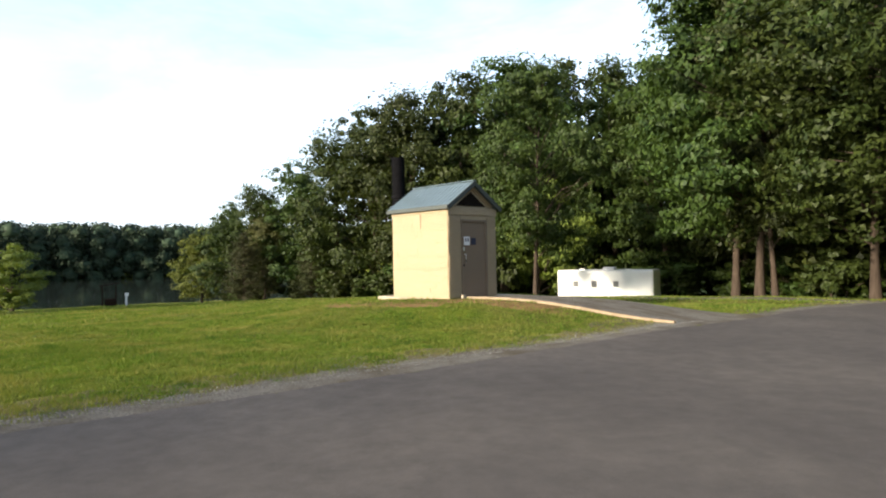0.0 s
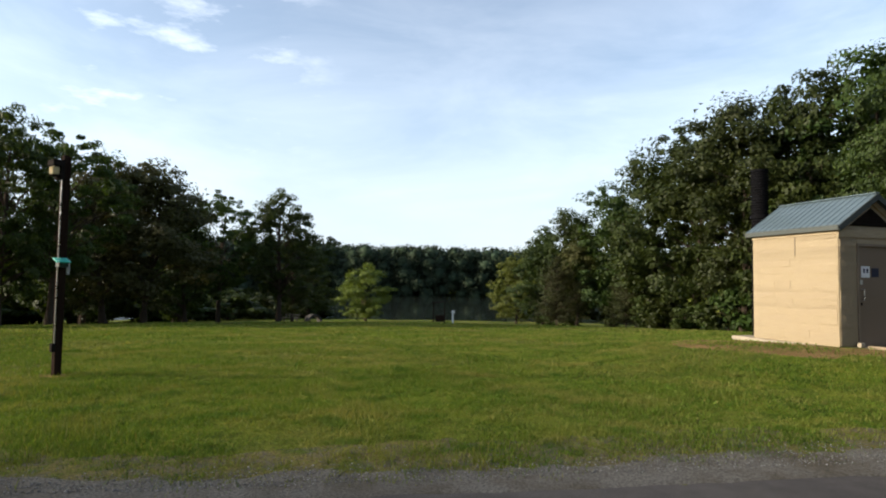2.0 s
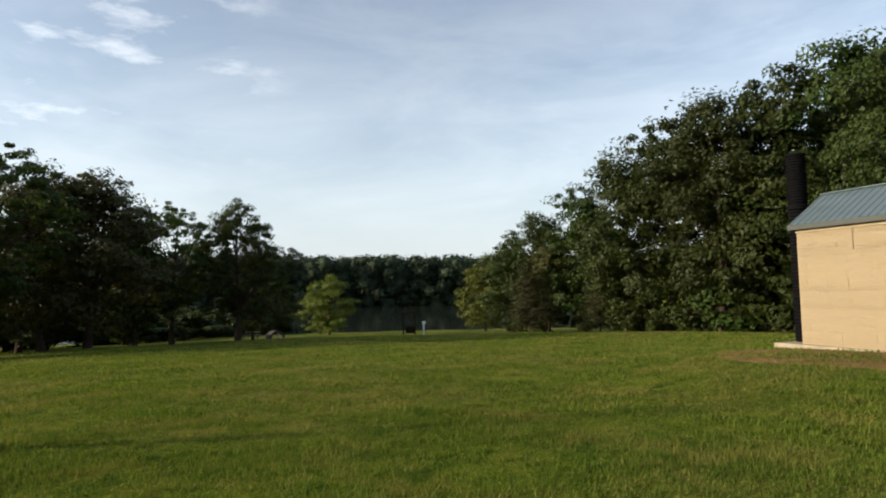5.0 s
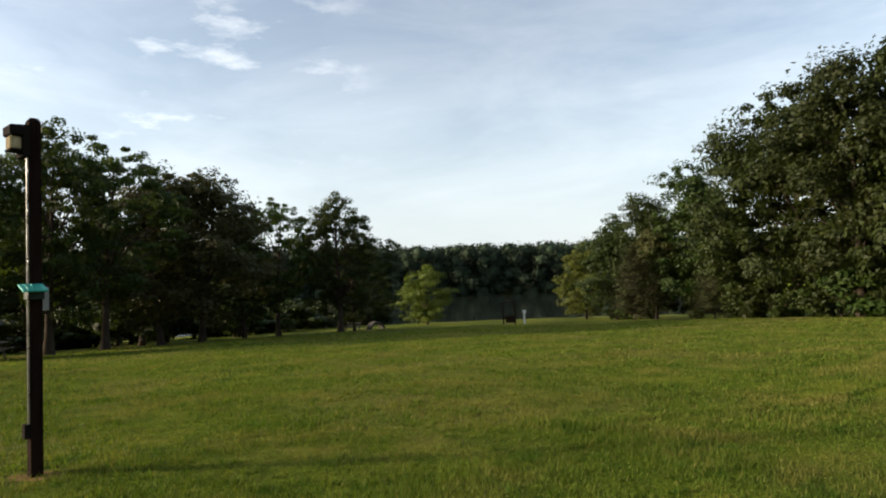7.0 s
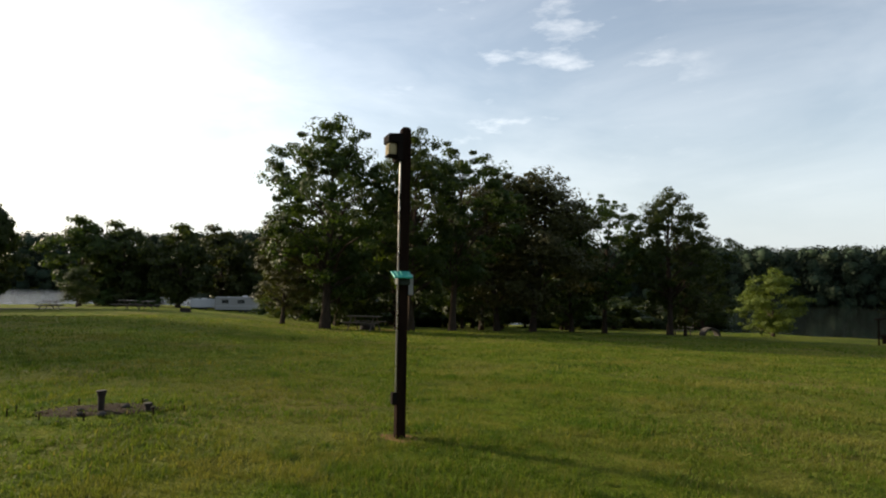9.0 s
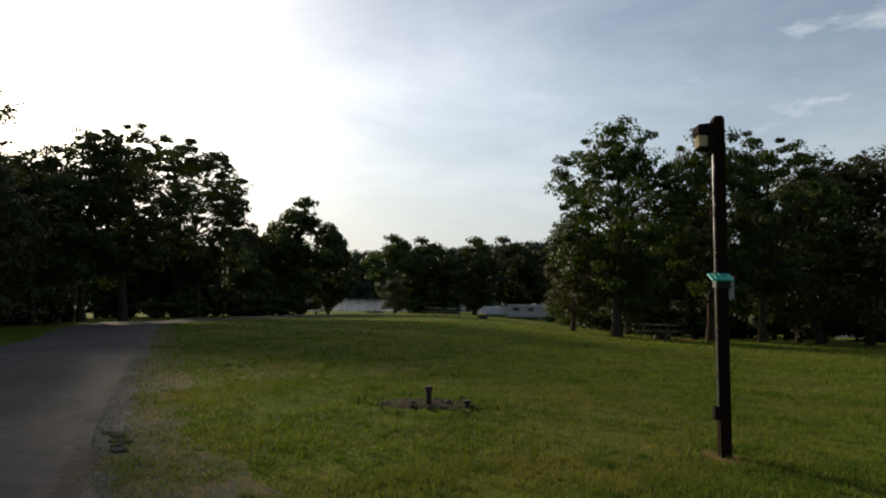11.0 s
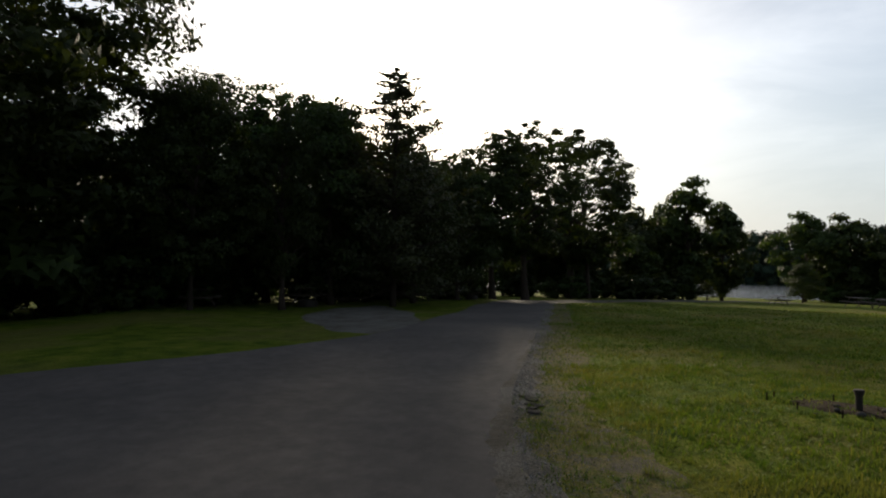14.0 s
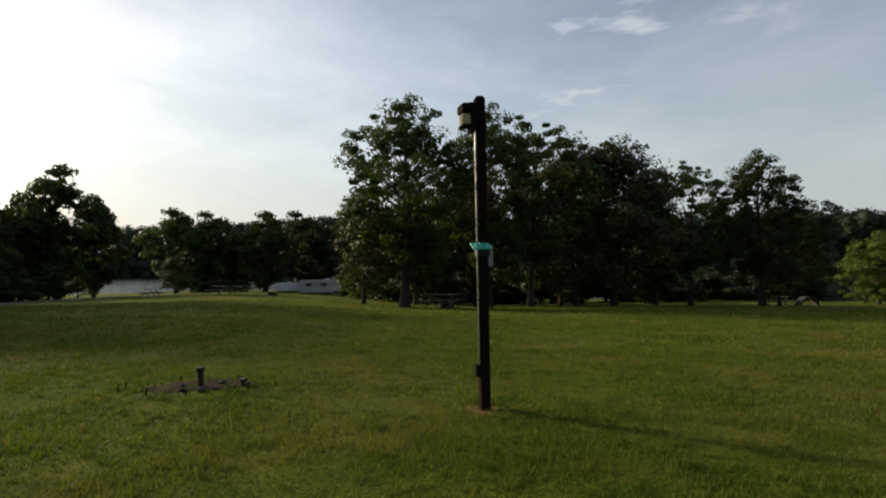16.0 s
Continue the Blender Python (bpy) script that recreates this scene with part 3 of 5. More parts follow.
NORTH_GROVE = [
    ("oak", -31.4, 20.8, 10.3, 0.94), ("oak", -31.0, 26.2, 10.4, 0.8), ("oak_open", -31.0, 29.5, 10.2, 0.95), ("olive", -33.9, 36.6, 10.0, 1.2),
    ("olive", -32.7, 39.0, 10.3, 1.2), ("edge", -34.1, 45.6, 8.6, 0.95), ("oak_open", -33.1, 48.8, 9.2, 0.9), ("oak", -28.6, 51.3, 9.6, 0.85),
    ("edge_b", -29.5, 55.6, 6.0, 0.9), ("edge", -33.4, 67.0, 6.4, 1.0), ("olive", -34.6, 20.0, 5.6, 1.15), ("light", -32.2, 82.0, 4.4, 1.2),
    ("edge", -38.5, 31.0, 8.0, 1.2), ("edge_b", -40.0, 41.0, 7.6, 1.2), ("edge", -41.0, 27.5, 7.4, 1.1),
]
WEST_SHORE = [
    ("oak", -43.6, -10.5, 8.8, 1.0), ("oak_open", -46.3, -7.6, 11.0, 1.05), ("oak_open", -47.2, -5.4, 12.1, 1.05), ("oak_open", -59.6, -3.8, 14.2, 1.15),
    ("oak_open", -60.0, -2.2, 11.2, 0.85), ("far", -77.9, 0.9, 9.4, 0.95), ("far", -80.9, 7.2, 12.4, 0.9), ("far", -82.5, 10.8, 9.8, 0.75),
    ("far", -126.2, 28.1, 12.4, 1.0), ("far", -124.5, 34.5, 11.9, 1.0), ("far", -115.6, 41.4, 11.4, 1.0), ("far", -121.0, 51.0, 12.2, 1.0),
    ("far", -121.0, 58.0, 10.6, 1.0), ("light", -56.9, 31.4, 4.2, 0.9), ("far", -84.0, 4.0, 10.0, 0.9), ("edge", -87.6, 9.6, 3.0, 1.3), ("edge_b", -106.0, 23.8, 3.2, 1.3),
]
SOUTH_WOOD = [
    # the edge tree and the oak in this row are added to shade the asphalt
    ("edge", -33.5, -8.7, 8.6, 0.8), ("oak", -24.5, -10.8, 8.2, 0.6), ("near_b", -22.0, -13.2, 9.0, 0.85),
    ("cedar", -29.14, -7.94, 10.3, 0.95), ("edge_b", -28.5, -10.8, 9.6, 0.9), ("tall", -27.0, -16.3, 10.4, 1.1), ("edge", -29.9, -15.3, 11.0, 1.0),
    ("edge_b", -31.4, -13.0, 10.8, 1.0), ("edge", -41.8, -10.4, 8.8, 0.9), ("oak_open", -44.2, -8.7, 9.0, 0.95), ("edge", -35.0, -12.9, 9.3, 1.0),
    ("near_b", -17.2, -17.4, 17.3, 1.1), ("edge", -12.6, -19.5, 13.4, 1.05), ("near_a", -18.7, -24.0, 16.4, 1.1), ("oak", -11.0, -24.9, 15.4, 0.9), ("edge", -20.2, -17.8, 8.6, 1.0),
    ("edge_b", -23.9, -16.2, 8.9, 1.0),
]
# trees added behind the front row to keep sun patches off the road
SOUTH_SUN_BLOCKERS = [("edge", -38.0, -11.9, 9.5, 0.9), ("edge_b", -36.6, -14.6, 9.6, 0.9), ("edge", -41.0, -8.6, 8.6, 0.85), ("far", -66.0, -14.0, 8.2, 1.0), ("far", -70.0, -18.5, 9.0, 1.0), ("far", -62.0, -18.5, 9.0, 1.0)]
EAST_BACK = [("edge", 31.5, 46.0, 17.0, 0.9), ("edge_b", 35.0, 51.0, 19.5, 1.0), ("edge", 39.5, 57.5, 21.0, 1.0), ("edge_b", 34.5, 40.5, 17.5, 0.9), ("back", 29.5, 51.5, 17.0, 0.9)]
# unseen trees, added to keep south-eastern sky light off the restroom front
SKY_BLOCKERS = [("oak", 10.5, -10.5, 13.0, 1.0), ("edge", 17.5, -6.5, 13.5, 1.1), ("tall", 24.0, -0.5, 14.5, 1.1), ("edge_b", 6.0, -16.5, 13.0, 1.1), ("edge", 14.5, -15.0, 14.0, 1.1), ("edge_b", 30.0, 7.0, 15.0, 1.1), ("edge", 22.0, -10.0, 14.0, 1.1)]
grove(SKY_BLOCKERS, "wood behind the road")
grove(EAST_BACK, "wood beside the road")
grove(SOUTH_SUN_BLOCKERS, "wood behind the camping pads")
grove(EAST_WOOD, "wood beyond the building")
grove(EAST_NEAR, "wood beside the road")
grove(NORTH_GROVE, "shade trees on the lake slope")
grove(WEST_SHORE, "trees along the lakeshore")
grove(SOUTH_WOOD, "wood behind the camping pads")


def fill(group, count, spot, low_top, high_top, kind="back", name="tree", wide=1.0):
    """Trees or shrubs of one kind, strewn by the function spot, their tips between two heights over the land."""
    for _ in range(count):
        x, y = spot()
        plant(kind, x, y, gz(x, y) + tree_rng.uniform(low_top, high_top), wide * tree_rng.uniform(0.85, 1.2), tree_rng.uniform(0, 360), name=name, group=group)


def along(a, b, deep):
    """A function that gives places beside the line from a to b, up to deep metres to its left (or right, if negative)."""
    def spot():
        u, v = tree_rng.random(), tree_rng.random() * deep
        dx, dy = b[0] - a[0], b[1] - a[1]
        n = math.hypot(dx, dy)
        return a[0] + dx * u - dy / n * v, a[1] + dy * u + dx / n * v
    return spot


fill("wood beyond the building", 9, along((22, 58), (-2, 80), -14), 12, 15)
fill("wood beyond the building", 8, along((36, 62), (18, 58), -12), 15, 18)
fill("shade trees on the lake slope", 9, along((-44, 31), (-38, 66), 10), 7.0, 9.0, "far")
fill("trees along the lakeshore", 7, along((-84, -1), (-58, -16), 10), 6.5, 8.0, "far")
fill("trees along the lakeshore", 8, along((-128, 26), (-118, 52), 8), 9, 11, "far")
fill("wood beside the road", 8, along((36, 16), (44, 52), -12), 14, 17)
fill("wood behind the camping pads", 9, along((-20, -26), (-38, -18), 10), 8.0, 9.2)
fill("wood behind the camping pads", 4, along((-8, -32), (-22, -30), 10), 12, 15)
fill("understorey of the wood", 22, along((15, 47), (-9, 81), -3), 2.2, 4.5, "shrub", "shrub")
fill("understorey of the wood", 18, along((31, 17), (36, 50), -3), 2.2, 4.5, "shrub", "shrub", 1.2)
fill("understorey of the wood", 8, along((27, 15), (27, 29), -2), 1.5, 3.0, "shrub", "shrub", 1.1)
fill("understorey of the wood", 10, along((36, 37), (27, 47), -2.5), 2.0, 3.6, "shrub", "shrub", 1.3)
fill("understorey of the wood", 7, along((35, 55), (17, 52), -3), 2.2, 4.0, "shrub", "shrub", 1.2)
fill("understorey of the wood", 26, along((-13, -17.5), (-33, -12.5), 4), 2.2, 4.0, "shrub", "shrub", 1.2)
fill("understorey of the wood", 10, along((-5, -18), (-17, -15.5), 4), 3.0, 5.0, "shrub", "shrub", 1.2)
fill("understorey of the wood", 16, along((-33, -12), (-48, -8.5), 3), 1.6, 3.0, "shrub", "shrub", 1.3)
fill("understorey of the wood", 6, along((-58, -8), (-61, -2), 4), 1.6, 2.8, "shrub", "shrub", 1.3)
fill("trees along the lakeshore", 16, along((-80, 3), (-56, -7), 6), 1.6, 3.2, "shrub", "shrub", 1.5)
fill("trees along the lakeshore", 10, along((-128, 26), (-114, 36), 4), 1.6, 3.0, "shrub", "shrub", 1.6)
# both rows of shrubs are added to hide the bright lake behind the slope
fill("understorey of the slope", 8, along((-67, 35), (-60, 50), 5), 2.4, 3.4, "shrub", "shrub", 1.6)
fill("understorey of the slope", 34, along((-53, 37), (-47, 112), 9), 3.2, 4.6, "shrub", "shrub", 1.9)

# the wooded hill on the far shore, its crest as an elevation by bearing
SKYLINE = ((-16, 8, 24, 45, 60, 64, 68, 81, 127), (3.25, 3.35, 3.5, 3.8, 4.3, 4.5, 4.1, 3.4, 3.0))
rng = np.random.default_rng(40)
centres, outs, cores = [], [], []
for az in np.arange(-16.0, 127.0, 1.05):
    shore = 262 + 110 * float(ease(50, 85, az))
    for row in range(5):
        a = radians(az + rng.uniform(-0.5, 0.5))
        r = shore + row * 13 + rng.uniform(-4, 4)
        x, y = -1 - r * math.sin(a), 3 + r * math.cos(a)
        foot = gz(x, y)
        tip = 1.6 + r * math.tan(radians(float(np.interp(az, SKYLINE[0], SKYLINE[1])))) + rng.uniform(-1.6, 0.9)
        for level in (0.08, 0.30, 0.52, 0.76, 1.0):
            w = rng.uniform(3.0, 5.0)
            cx, cy = x + rng.normal(0, 2.2), y + rng.normal(0, 2.2)
            cz = foot + 1.5 + (tip - w - foot - 1.5) * level + (rng.uniform(-1.2, 1.2) if level < 1 else 0)
            cores.append((cx, cy, cz, w * 0.8, w * 0.8, w * 0.75))
            n = 130 if row < 2 else 70
            d = rng.normal(size=(n, 3))
            d /= np.linalg.norm(d, axis=1)[:, None]
            centres.append(np.array([cx, cy, cz]) + d * np.array([w, w, w * 0.9]) * rng.uniform(0.80, 1.10, (n, 1)))
            outs.append(d)
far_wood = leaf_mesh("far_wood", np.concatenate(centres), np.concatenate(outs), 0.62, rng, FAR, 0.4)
tagged(new("far_wood", far_wood), "wooded hills along the far lakeshore, haze put into the leaf colour", "woods", kind="stuff")
# the dense inner mass of those crowns, uneven and darker towards the ground between them
bm = bmesh.new()
bmesh.ops.create_icosphere(bm, subdivisions=1, radius=1.0)
ball = np.array([v.co[:] for v in bm.verts])
ball_faces = np.array([[v.index for v in f.verts] for f in bm.faces])
bm.free()
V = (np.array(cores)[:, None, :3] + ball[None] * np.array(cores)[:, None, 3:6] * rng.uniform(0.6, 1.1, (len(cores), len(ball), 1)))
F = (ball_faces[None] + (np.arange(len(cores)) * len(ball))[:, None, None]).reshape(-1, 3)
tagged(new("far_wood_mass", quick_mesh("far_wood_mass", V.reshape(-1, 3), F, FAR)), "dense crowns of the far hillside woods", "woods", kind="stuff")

# ---------------------------------------------------------------- materials of the things
CONCRETE, t, b = material("tan_cast_concrete")
p = local(t)
big, mid, fine = noise_node(t, p, 1.1, 5, 0.6), noise_node(t, p, 5.0, 5, 0.65, (0.8, 0.8, 4.0)), noise_node(t, p, 70.0, 3, 0.6)
info = t.nodes.new("ShaderNodeObjectInfo")
col = ramp(t, mid, [(0.3, (0.30, 0.235, 0.145)), (0.7, (0.37, 0.30, 0.190))])
col = mix(t, spread(t, big, 0.45, 0.75, 0.0, 0.5), col, (0.31, 0.245, 0.165))
col = mix(t, spread(t, info.outputs["Random"], 0, 1, 0.0, 0.18), col, (0.28, 0.22, 0.155))
t.links.new(col, b.inputs["Base Color"])
b.inputs["Roughness"].default_value = 0.88
relief(t, b, mid, 0.8, 0.03)

PAD = plain("pale_concrete", (0.34, 0.29, 0.22), 0.9, vary=0.22, scale=2.5, bump=0.5, fine=45)
DOOR = plain("brown_door_paint", (0.17, 0.125, 0.085), 0.6, vary=0.08, scale=2.0)
FRAME = plain("bronze_frame_paint", (0.19, 0.145, 0.10), 0.6, vary=0.1)
STEEL = plain("worn_steel", (0.55, 0.55, 0.54), 0.3, 0.9, 0.12)
ROOF = plain("blue_grey_roof_metal", (0.105, 0.145, 0.165), 0.42, 0.25, 0.18, scale=1.8, fine=30, stretch=(3, 0.5, 1))
FASCIA = plain("dark_green_fascia", (0.042, 0.050, 0.045), 0.6, vary=0.15)
BLACK = plain("black_plastic_pipe", (0.005, 0.005, 0.006), 0.9, vary=0.3)
VOID = plain("dark_screen", (0.018, 0.014, 0.012), 0.9, vary=0.3, scale=20)
WHITE = plain("white_gelcoat", (0.66, 0.66, 0.645), 0.35, vary=0.06, scale=0.8)
GREYP = plain("grey_paint", (0.33, 0.33, 0.33), 0.5, vary=0.15)
SIGNW = plain("white_sign", (0.72, 0.73, 0.74), 0.5, vary=0.05)
BLUE = plain("dark_blue_sign", (0.012, 0.016, 0.045), 0.5, vary=0.2)
GLASS_DARK = plain("dark_window", (0.02, 0.022, 0.025), 0.08, vary=0.1)
TIMBER = plain("dark_creosoted_timber", (0.022, 0.013, 0.009), 0.92, vary=0.4, scale=4, bump=0.7, fine=30, stretch=(5, 5, 0.4))
OLDWOOD = plain("weathered_wood", (0.10, 0.08, 0.062), 0.85, vary=0.3, scale=3, bump=0.5, fine=30, stretch=(0.5, 5, 5))
BRONZE = plain("dark_bronze_housing", (0.016, 0.013, 0.011), 0.9, vary=0.15)
TEAL = plain("teal_painted_lid", (0.03, 0.40, 0.30), 0.5, vary=0.12, scale=9)
GREEN_DARK = plain("dark_green_box", (0.008, 0.022, 0.016), 0.6, vary=0.2)
# the yellow of the sunlit lens front is put into its base colour
LENS = plain("sunlit_yellow_lens", (0.50, 0.40, 0.20), 0.3, vary=0.12)
RUST = plain("rusty_iron", (0.032, 0.023, 0.018), 0.85, vary=0.4, scale=15)
TYRE = plain("tyre_rubber", (0.018, 0.018, 0.018), 0.85, vary=0.2)
KERB = plain("stained_concrete_edge", (0.26, 0.20, 0.135), 0.9, vary=0.25, scale=3, bump=0.5, fine=40)
DARKSTONE = plain("dark_fieldstone", (0.065, 0.06, 0.055), 0.9, vary=0.3, scale=20)
GREY_PANE = plain("grey_window_pane", (0.16, 0.16, 0.16), 0.15, vary=0.2)
WINFRAME = plain("grey_window_frame", (0.24, 0.24, 0.24), 0.5, vary=0.1)
DARKSOIL = plain("damp_dark_soil", (0.040, 0.028, 0.017), 0.95, vary=0.5, scale=7, bump=1.0, fine=28)
# far trailers: the shade of their backlit sides is put into these two colours
BACKLIT_SIDING = plain("backlit_shade_siding", (0.26, 0.25, 0.24), 0.5, vary=0.08, scale=0.8)
DIMWHITE = plain("shade_dimmed_white_siding", (0.44, 0.44, 0.45), 0.5, vary=0.08, scale=0.8)
CRUST = plain("broken_asphalt", (0.028, 0.026, 0.025), 0.9, vary=0.3, scale=12, bump=0.8, fine=60)
CARPAINT = plain("dark_car_paint", (0.03, 0.032, 0.038), 0.22, 0.3, 0.1)

# ---------------------------------------------------------------- vault toilet building
BX, BY, BZ, BT = 4.52, 15.05, 0.30, 30.6
BW, BL, BH = 1.96, 2.35, 2.50         # width of the front, depth, height of the walls
hut = thing("restroom_building", pose(BX, BY, BZ, 0, 0, BT), "small tan cast-concrete restroom with a blue-grey metal roof", "restroom")
T = 0.12


def wall_part(name, sx, sy, sz, at):
    return part(name, box(sx, sy, sz, at, 0.012), CONCRETE, hut)


DX0, DX1, DH = 0.50, 1.56, 2.18      # doorway in the front wall
side_left = wall_part("wall", T, BL - 0.004, BH, (T / 2, BL / 2, BH / 2))
side_right = wall_part("wall", T, BL - 0.004, BH, (BW - T / 2, BL / 2, BH / 2))
back = wall_part("wall", BW - 2 * T - 0.004, T, BH, (BW / 2, BL - T / 2, BH / 2))
front_l = wall_part("wall", DX0 - T - 0.002, T, BH, ((DX0 + T) / 2, T / 2, BH / 2))
front_r = wall_part("wall", BW - T - DX1 - 0.002, T, BH, ((BW - T + DX1) / 2, T / 2, BH / 2))
part("lintel", box(DX1 - DX0 - 0.004, T, BH - DH, ((DX0 + DX1) / 2, T / 2, (BH + DH) / 2), 0.01), CONCRETE, hut)
part("floor_slab", box(BW - 2 * T - 0.01, BL - 2 * T - 0.01, 0.10, (BW / 2, BL / 2, -0.04)), PAD, hut)

# smooth band under the eaves and corner margins
part("band", box(BW + 0.03, 0.03, 0.20, (BW / 2, -0.012, BH - 0.10), 0.008), CONCRETE, hut)
part("joint", box(0.010, 0.014, 0.42, (-0.022, BL * 0.46, BH - 0.34)), FRAME, hut)
part("band", box(0.03, BL, 0.13, (-0.012, BL / 2, BH - 0.065), 0.008), CONCRETE, hut)

# gable triangles with a recessed dark screen
RISE = 0.66


def gable(y0, y1, half, z0, z1, mat, name, parent):
    bm = bmesh.new()
    vs = [bm.verts.new((BW / 2 + sx * half, y, z)) for y in (y0, y1) for sx, z in ((-1, z0), (1, z0), (0, z1))]
    bm.faces.new((vs[0], vs[1], vs[2]))
    bm.faces.new((vs[5], vs[4], vs[3]))
    for i, j in ((0, 1), (1, 2), (2, 0)):
        bm.faces.new((vs[j], vs[i], vs[i + 3], vs[j + 3]))
    bmesh.ops.recalc_face_normals(bm, faces=bm.faces[:])
    return part(name, bm, mat, parent)


gable(BL - T, BL, BW / 2, BH + 0.002, BH + RISE, CONCRETE, "gable", hut)
gable(0.06, T, BW / 2, BH + 0.002, BH + RISE, CONCRETE, "gable", hut)
scr = gable(0.045, 0.058, 0.60, BH + 0.06, BH + 0.46, VOID, "vent_screen", hut)
for i in range(5):
    z = BH + 0.10 + i * 0.066
    hw = 0.60 * (BH + 0.46 - z) / 0.40
    part("slat", box(2 * hw - 0.04, 0.012, 0.02, (BW / 2, 0.036, z), 0, turn=Matrix.Rotation(0.5, 4, "X")), VOID, scr)
for sx in (-1, 1):
    ang = math.atan2(RISE, BW / 2)
    part("gable_trim", box(0.98, 0.05, 0.11, (BW / 2 + sx * 0.42, 0.032, BH + 0.33), 0.01, turn=Matrix.Rotation(sx * ang, 4, "Y")), CONCRETE, hut)

# roof: two ribbed panels, ridge cap, fascia
OV, OF = 0.10, 0.11
SLOPE = math.atan2(RISE, BW / 2)
run = (BW / 2 + OV) / math.cos(SLOPE)
for sx in (-1, 1):
    bm = bmesh.new()
    y0, y1 = -OF, BL + OF
    n = 15
    pitch = (y1 - y0) / n
    prof = []
    for i in range(n):
        a = y0 + i * pitch
        prof += [(a, 0.0), (a + pitch * 0.68, 0.0), (a + pitch * 0.76, 0.016), (a + pitch * 0.92, 0.016)]
    prof.append((y1, 0.0))
    up = [bm.verts.new((0, y, h + 0.03)) for y, h in prof]
    dn = [bm.verts.new((sx * run, y, h + 0.03)) for y, h in prof]
    for i in range(len(prof) - 1):
        bm.faces.new((up[i], up[i + 1], dn[i + 1], dn[i]))
    res = bmesh.ops.extrude_face_region(bm, geom=bm.faces[:])
    bmesh.ops.translate(bm, verts=[g for g in res["geom"] if isinstance(g, bmesh.types.BMVert)], vec=(0, 0, -0.03))
    bmesh.ops.recalc_face_normals(bm, faces=bm.faces[:])
    m = Matrix.Translation((BW / 2, 0, BH + RISE + 0.075)) @ Matrix.Rotation(sx * SLOPE, 4, "Y")
    roof = part("roof_panel", bm, ROOF, hut, m=m)
    part("eave_fascia", box(0.035, BL + 2 * OF, 0.11, (BW / 2 + sx * (BW / 2 + OV + 0.006), BL / 2, BH - 0.005), 0.006), FASCIA, hut, "dark fascia board")
    for yy in (-OF - 0.012, BL + OF + 0.012):
        part("barge_board", box(run + 0.03, 0.03, 0.12, (BW / 2 + sx * (BW / 2 + OV) / 2, yy, BH + RISE / 2 + 0.0), 0.006, turn=Matrix.Rotation(sx * SLOPE, 4, "Y")), FASCIA, hut)
part("ridge_cap", box(0.14, BL + 2 * OF + 0.02, 0.025, (BW / 2, BL / 2, BH + RISE + 0.115), 0.008), ROOF, hut)

# door with its frame, pull, lock, plates and signs
frame_bm = box(0.06, 0.15, DH, (DX0 + 0.03, 0.05, DH / 2), 0.005)
box(0.06, 0.15, DH, (DX1 - 0.03, 0.05, DH / 2), 0.005, frame_bm)
box(DX1 - DX0 - 0.12, 0.15, 0.06, ((DX0 + DX1) / 2, 0.05, DH - 0.03), 0.005, frame_bm)
part("door_frame", frame_bm, FRAME, hut)
door = part("door", box(DX1 - DX0 - 0.13, 0.045, DH - 0.08, ((DX0 + DX1) / 2, 0.035, (DH - 0.06) / 2 + 0.012), 0.004), DOOR, hut, "brown painted steel door")
hx = DX0 + 0.14
pull = rod((hx, -0.05, 0.98), (hx, -0.05, 1.22), 0.012, sides=8)
rod((hx, 0.015, 0.99), (hx, -0.05, 0.99), 0.011, sides=8, bm=pull)
rod((hx, 0.015, 1.21), (hx, -0.05, 1.21), 0.011, sides=8, bm=pull)
part("pull_handle", pull, STEEL, door, "bright steel pull handle")
part("lock_plate", box(0.07, 0.012, 0.10, (hx - 0.02, 0.009, 1.36), 0.003), STEEL, door)
part("kick_strip", box(0.05, 0.02, 0.06, (hx - 0.03, 0.006, 0.90), 0.003), BLACK, door)
sgn = part("restroom_sign", box(0.23, 0.012, 0.24, (DX0 + 0.24, 0.006, 1.58), 0.003), SIGNW, door, "white sign with two dark figures' bars")
for k in (-0.045, 0.045):
    part("mark", box(0.045, 0.006, 0.09, (DX0 + 0.24 + k, -0.003, 1.605), 0.002), BLUE, sgn)
part("notice", box(0.19, 0.012, 0.19, (DX0 + 0.51, 0.006, 1.57), 0.003), BLUE, door, "small dark blue sign")
for z in (0.25, 1.05, 1.85):
    part("hinge", rod((DX1 - 0.066, 0.008, z - 0.06), (DX1 - 0.066, 0.008, z + 0.06), 0.011, sides=8), FRAME, door)
part("door_stop", box(0.12, 0.10, 0.09, (DX0 - 0.03, -0.09, 0.045), 0.015), PAD, hut)

# corrugated vent stack behind the back wall
prof = []
z = -0.15
while z < 2.90:
    if abs(z - 0.95) < 0.04:
        prof += [(0.232, z), (0.232, z + 0.07), (0.186, z + 0.08)]
    prof += [(0.208, z + 0.01), (0.208, z + 0.040), (0.184, z + 0.052), (0.184, z + 0.068)]
    z += 0.08
prof += [(0.232, z), (0.232, z + 0.08)]
z += 0.08
while z < 4.14:
    prof += [(0.208, z), (0.208, z + 0.032), (0.184, z + 0.042), (0.184, z + 0.056)]
    z += 0.067
prof += [(0.212, z), (0.212, z + 0.05)]
stack = part("vent_pipe", lathe(prof, 22), BLACK, hut, "black corrugated vent pipe", m=Matrix.Translation((0.66, BL + 0.47, 0)))
part("bracket", box(0.04, 0.36, 0.04, (0.0, -0.36, 2.42)), STEEL, stack)

# rough ledge-stone relief cast into the walls: each slab a piece of its own
stone_rng = random.Random(8)
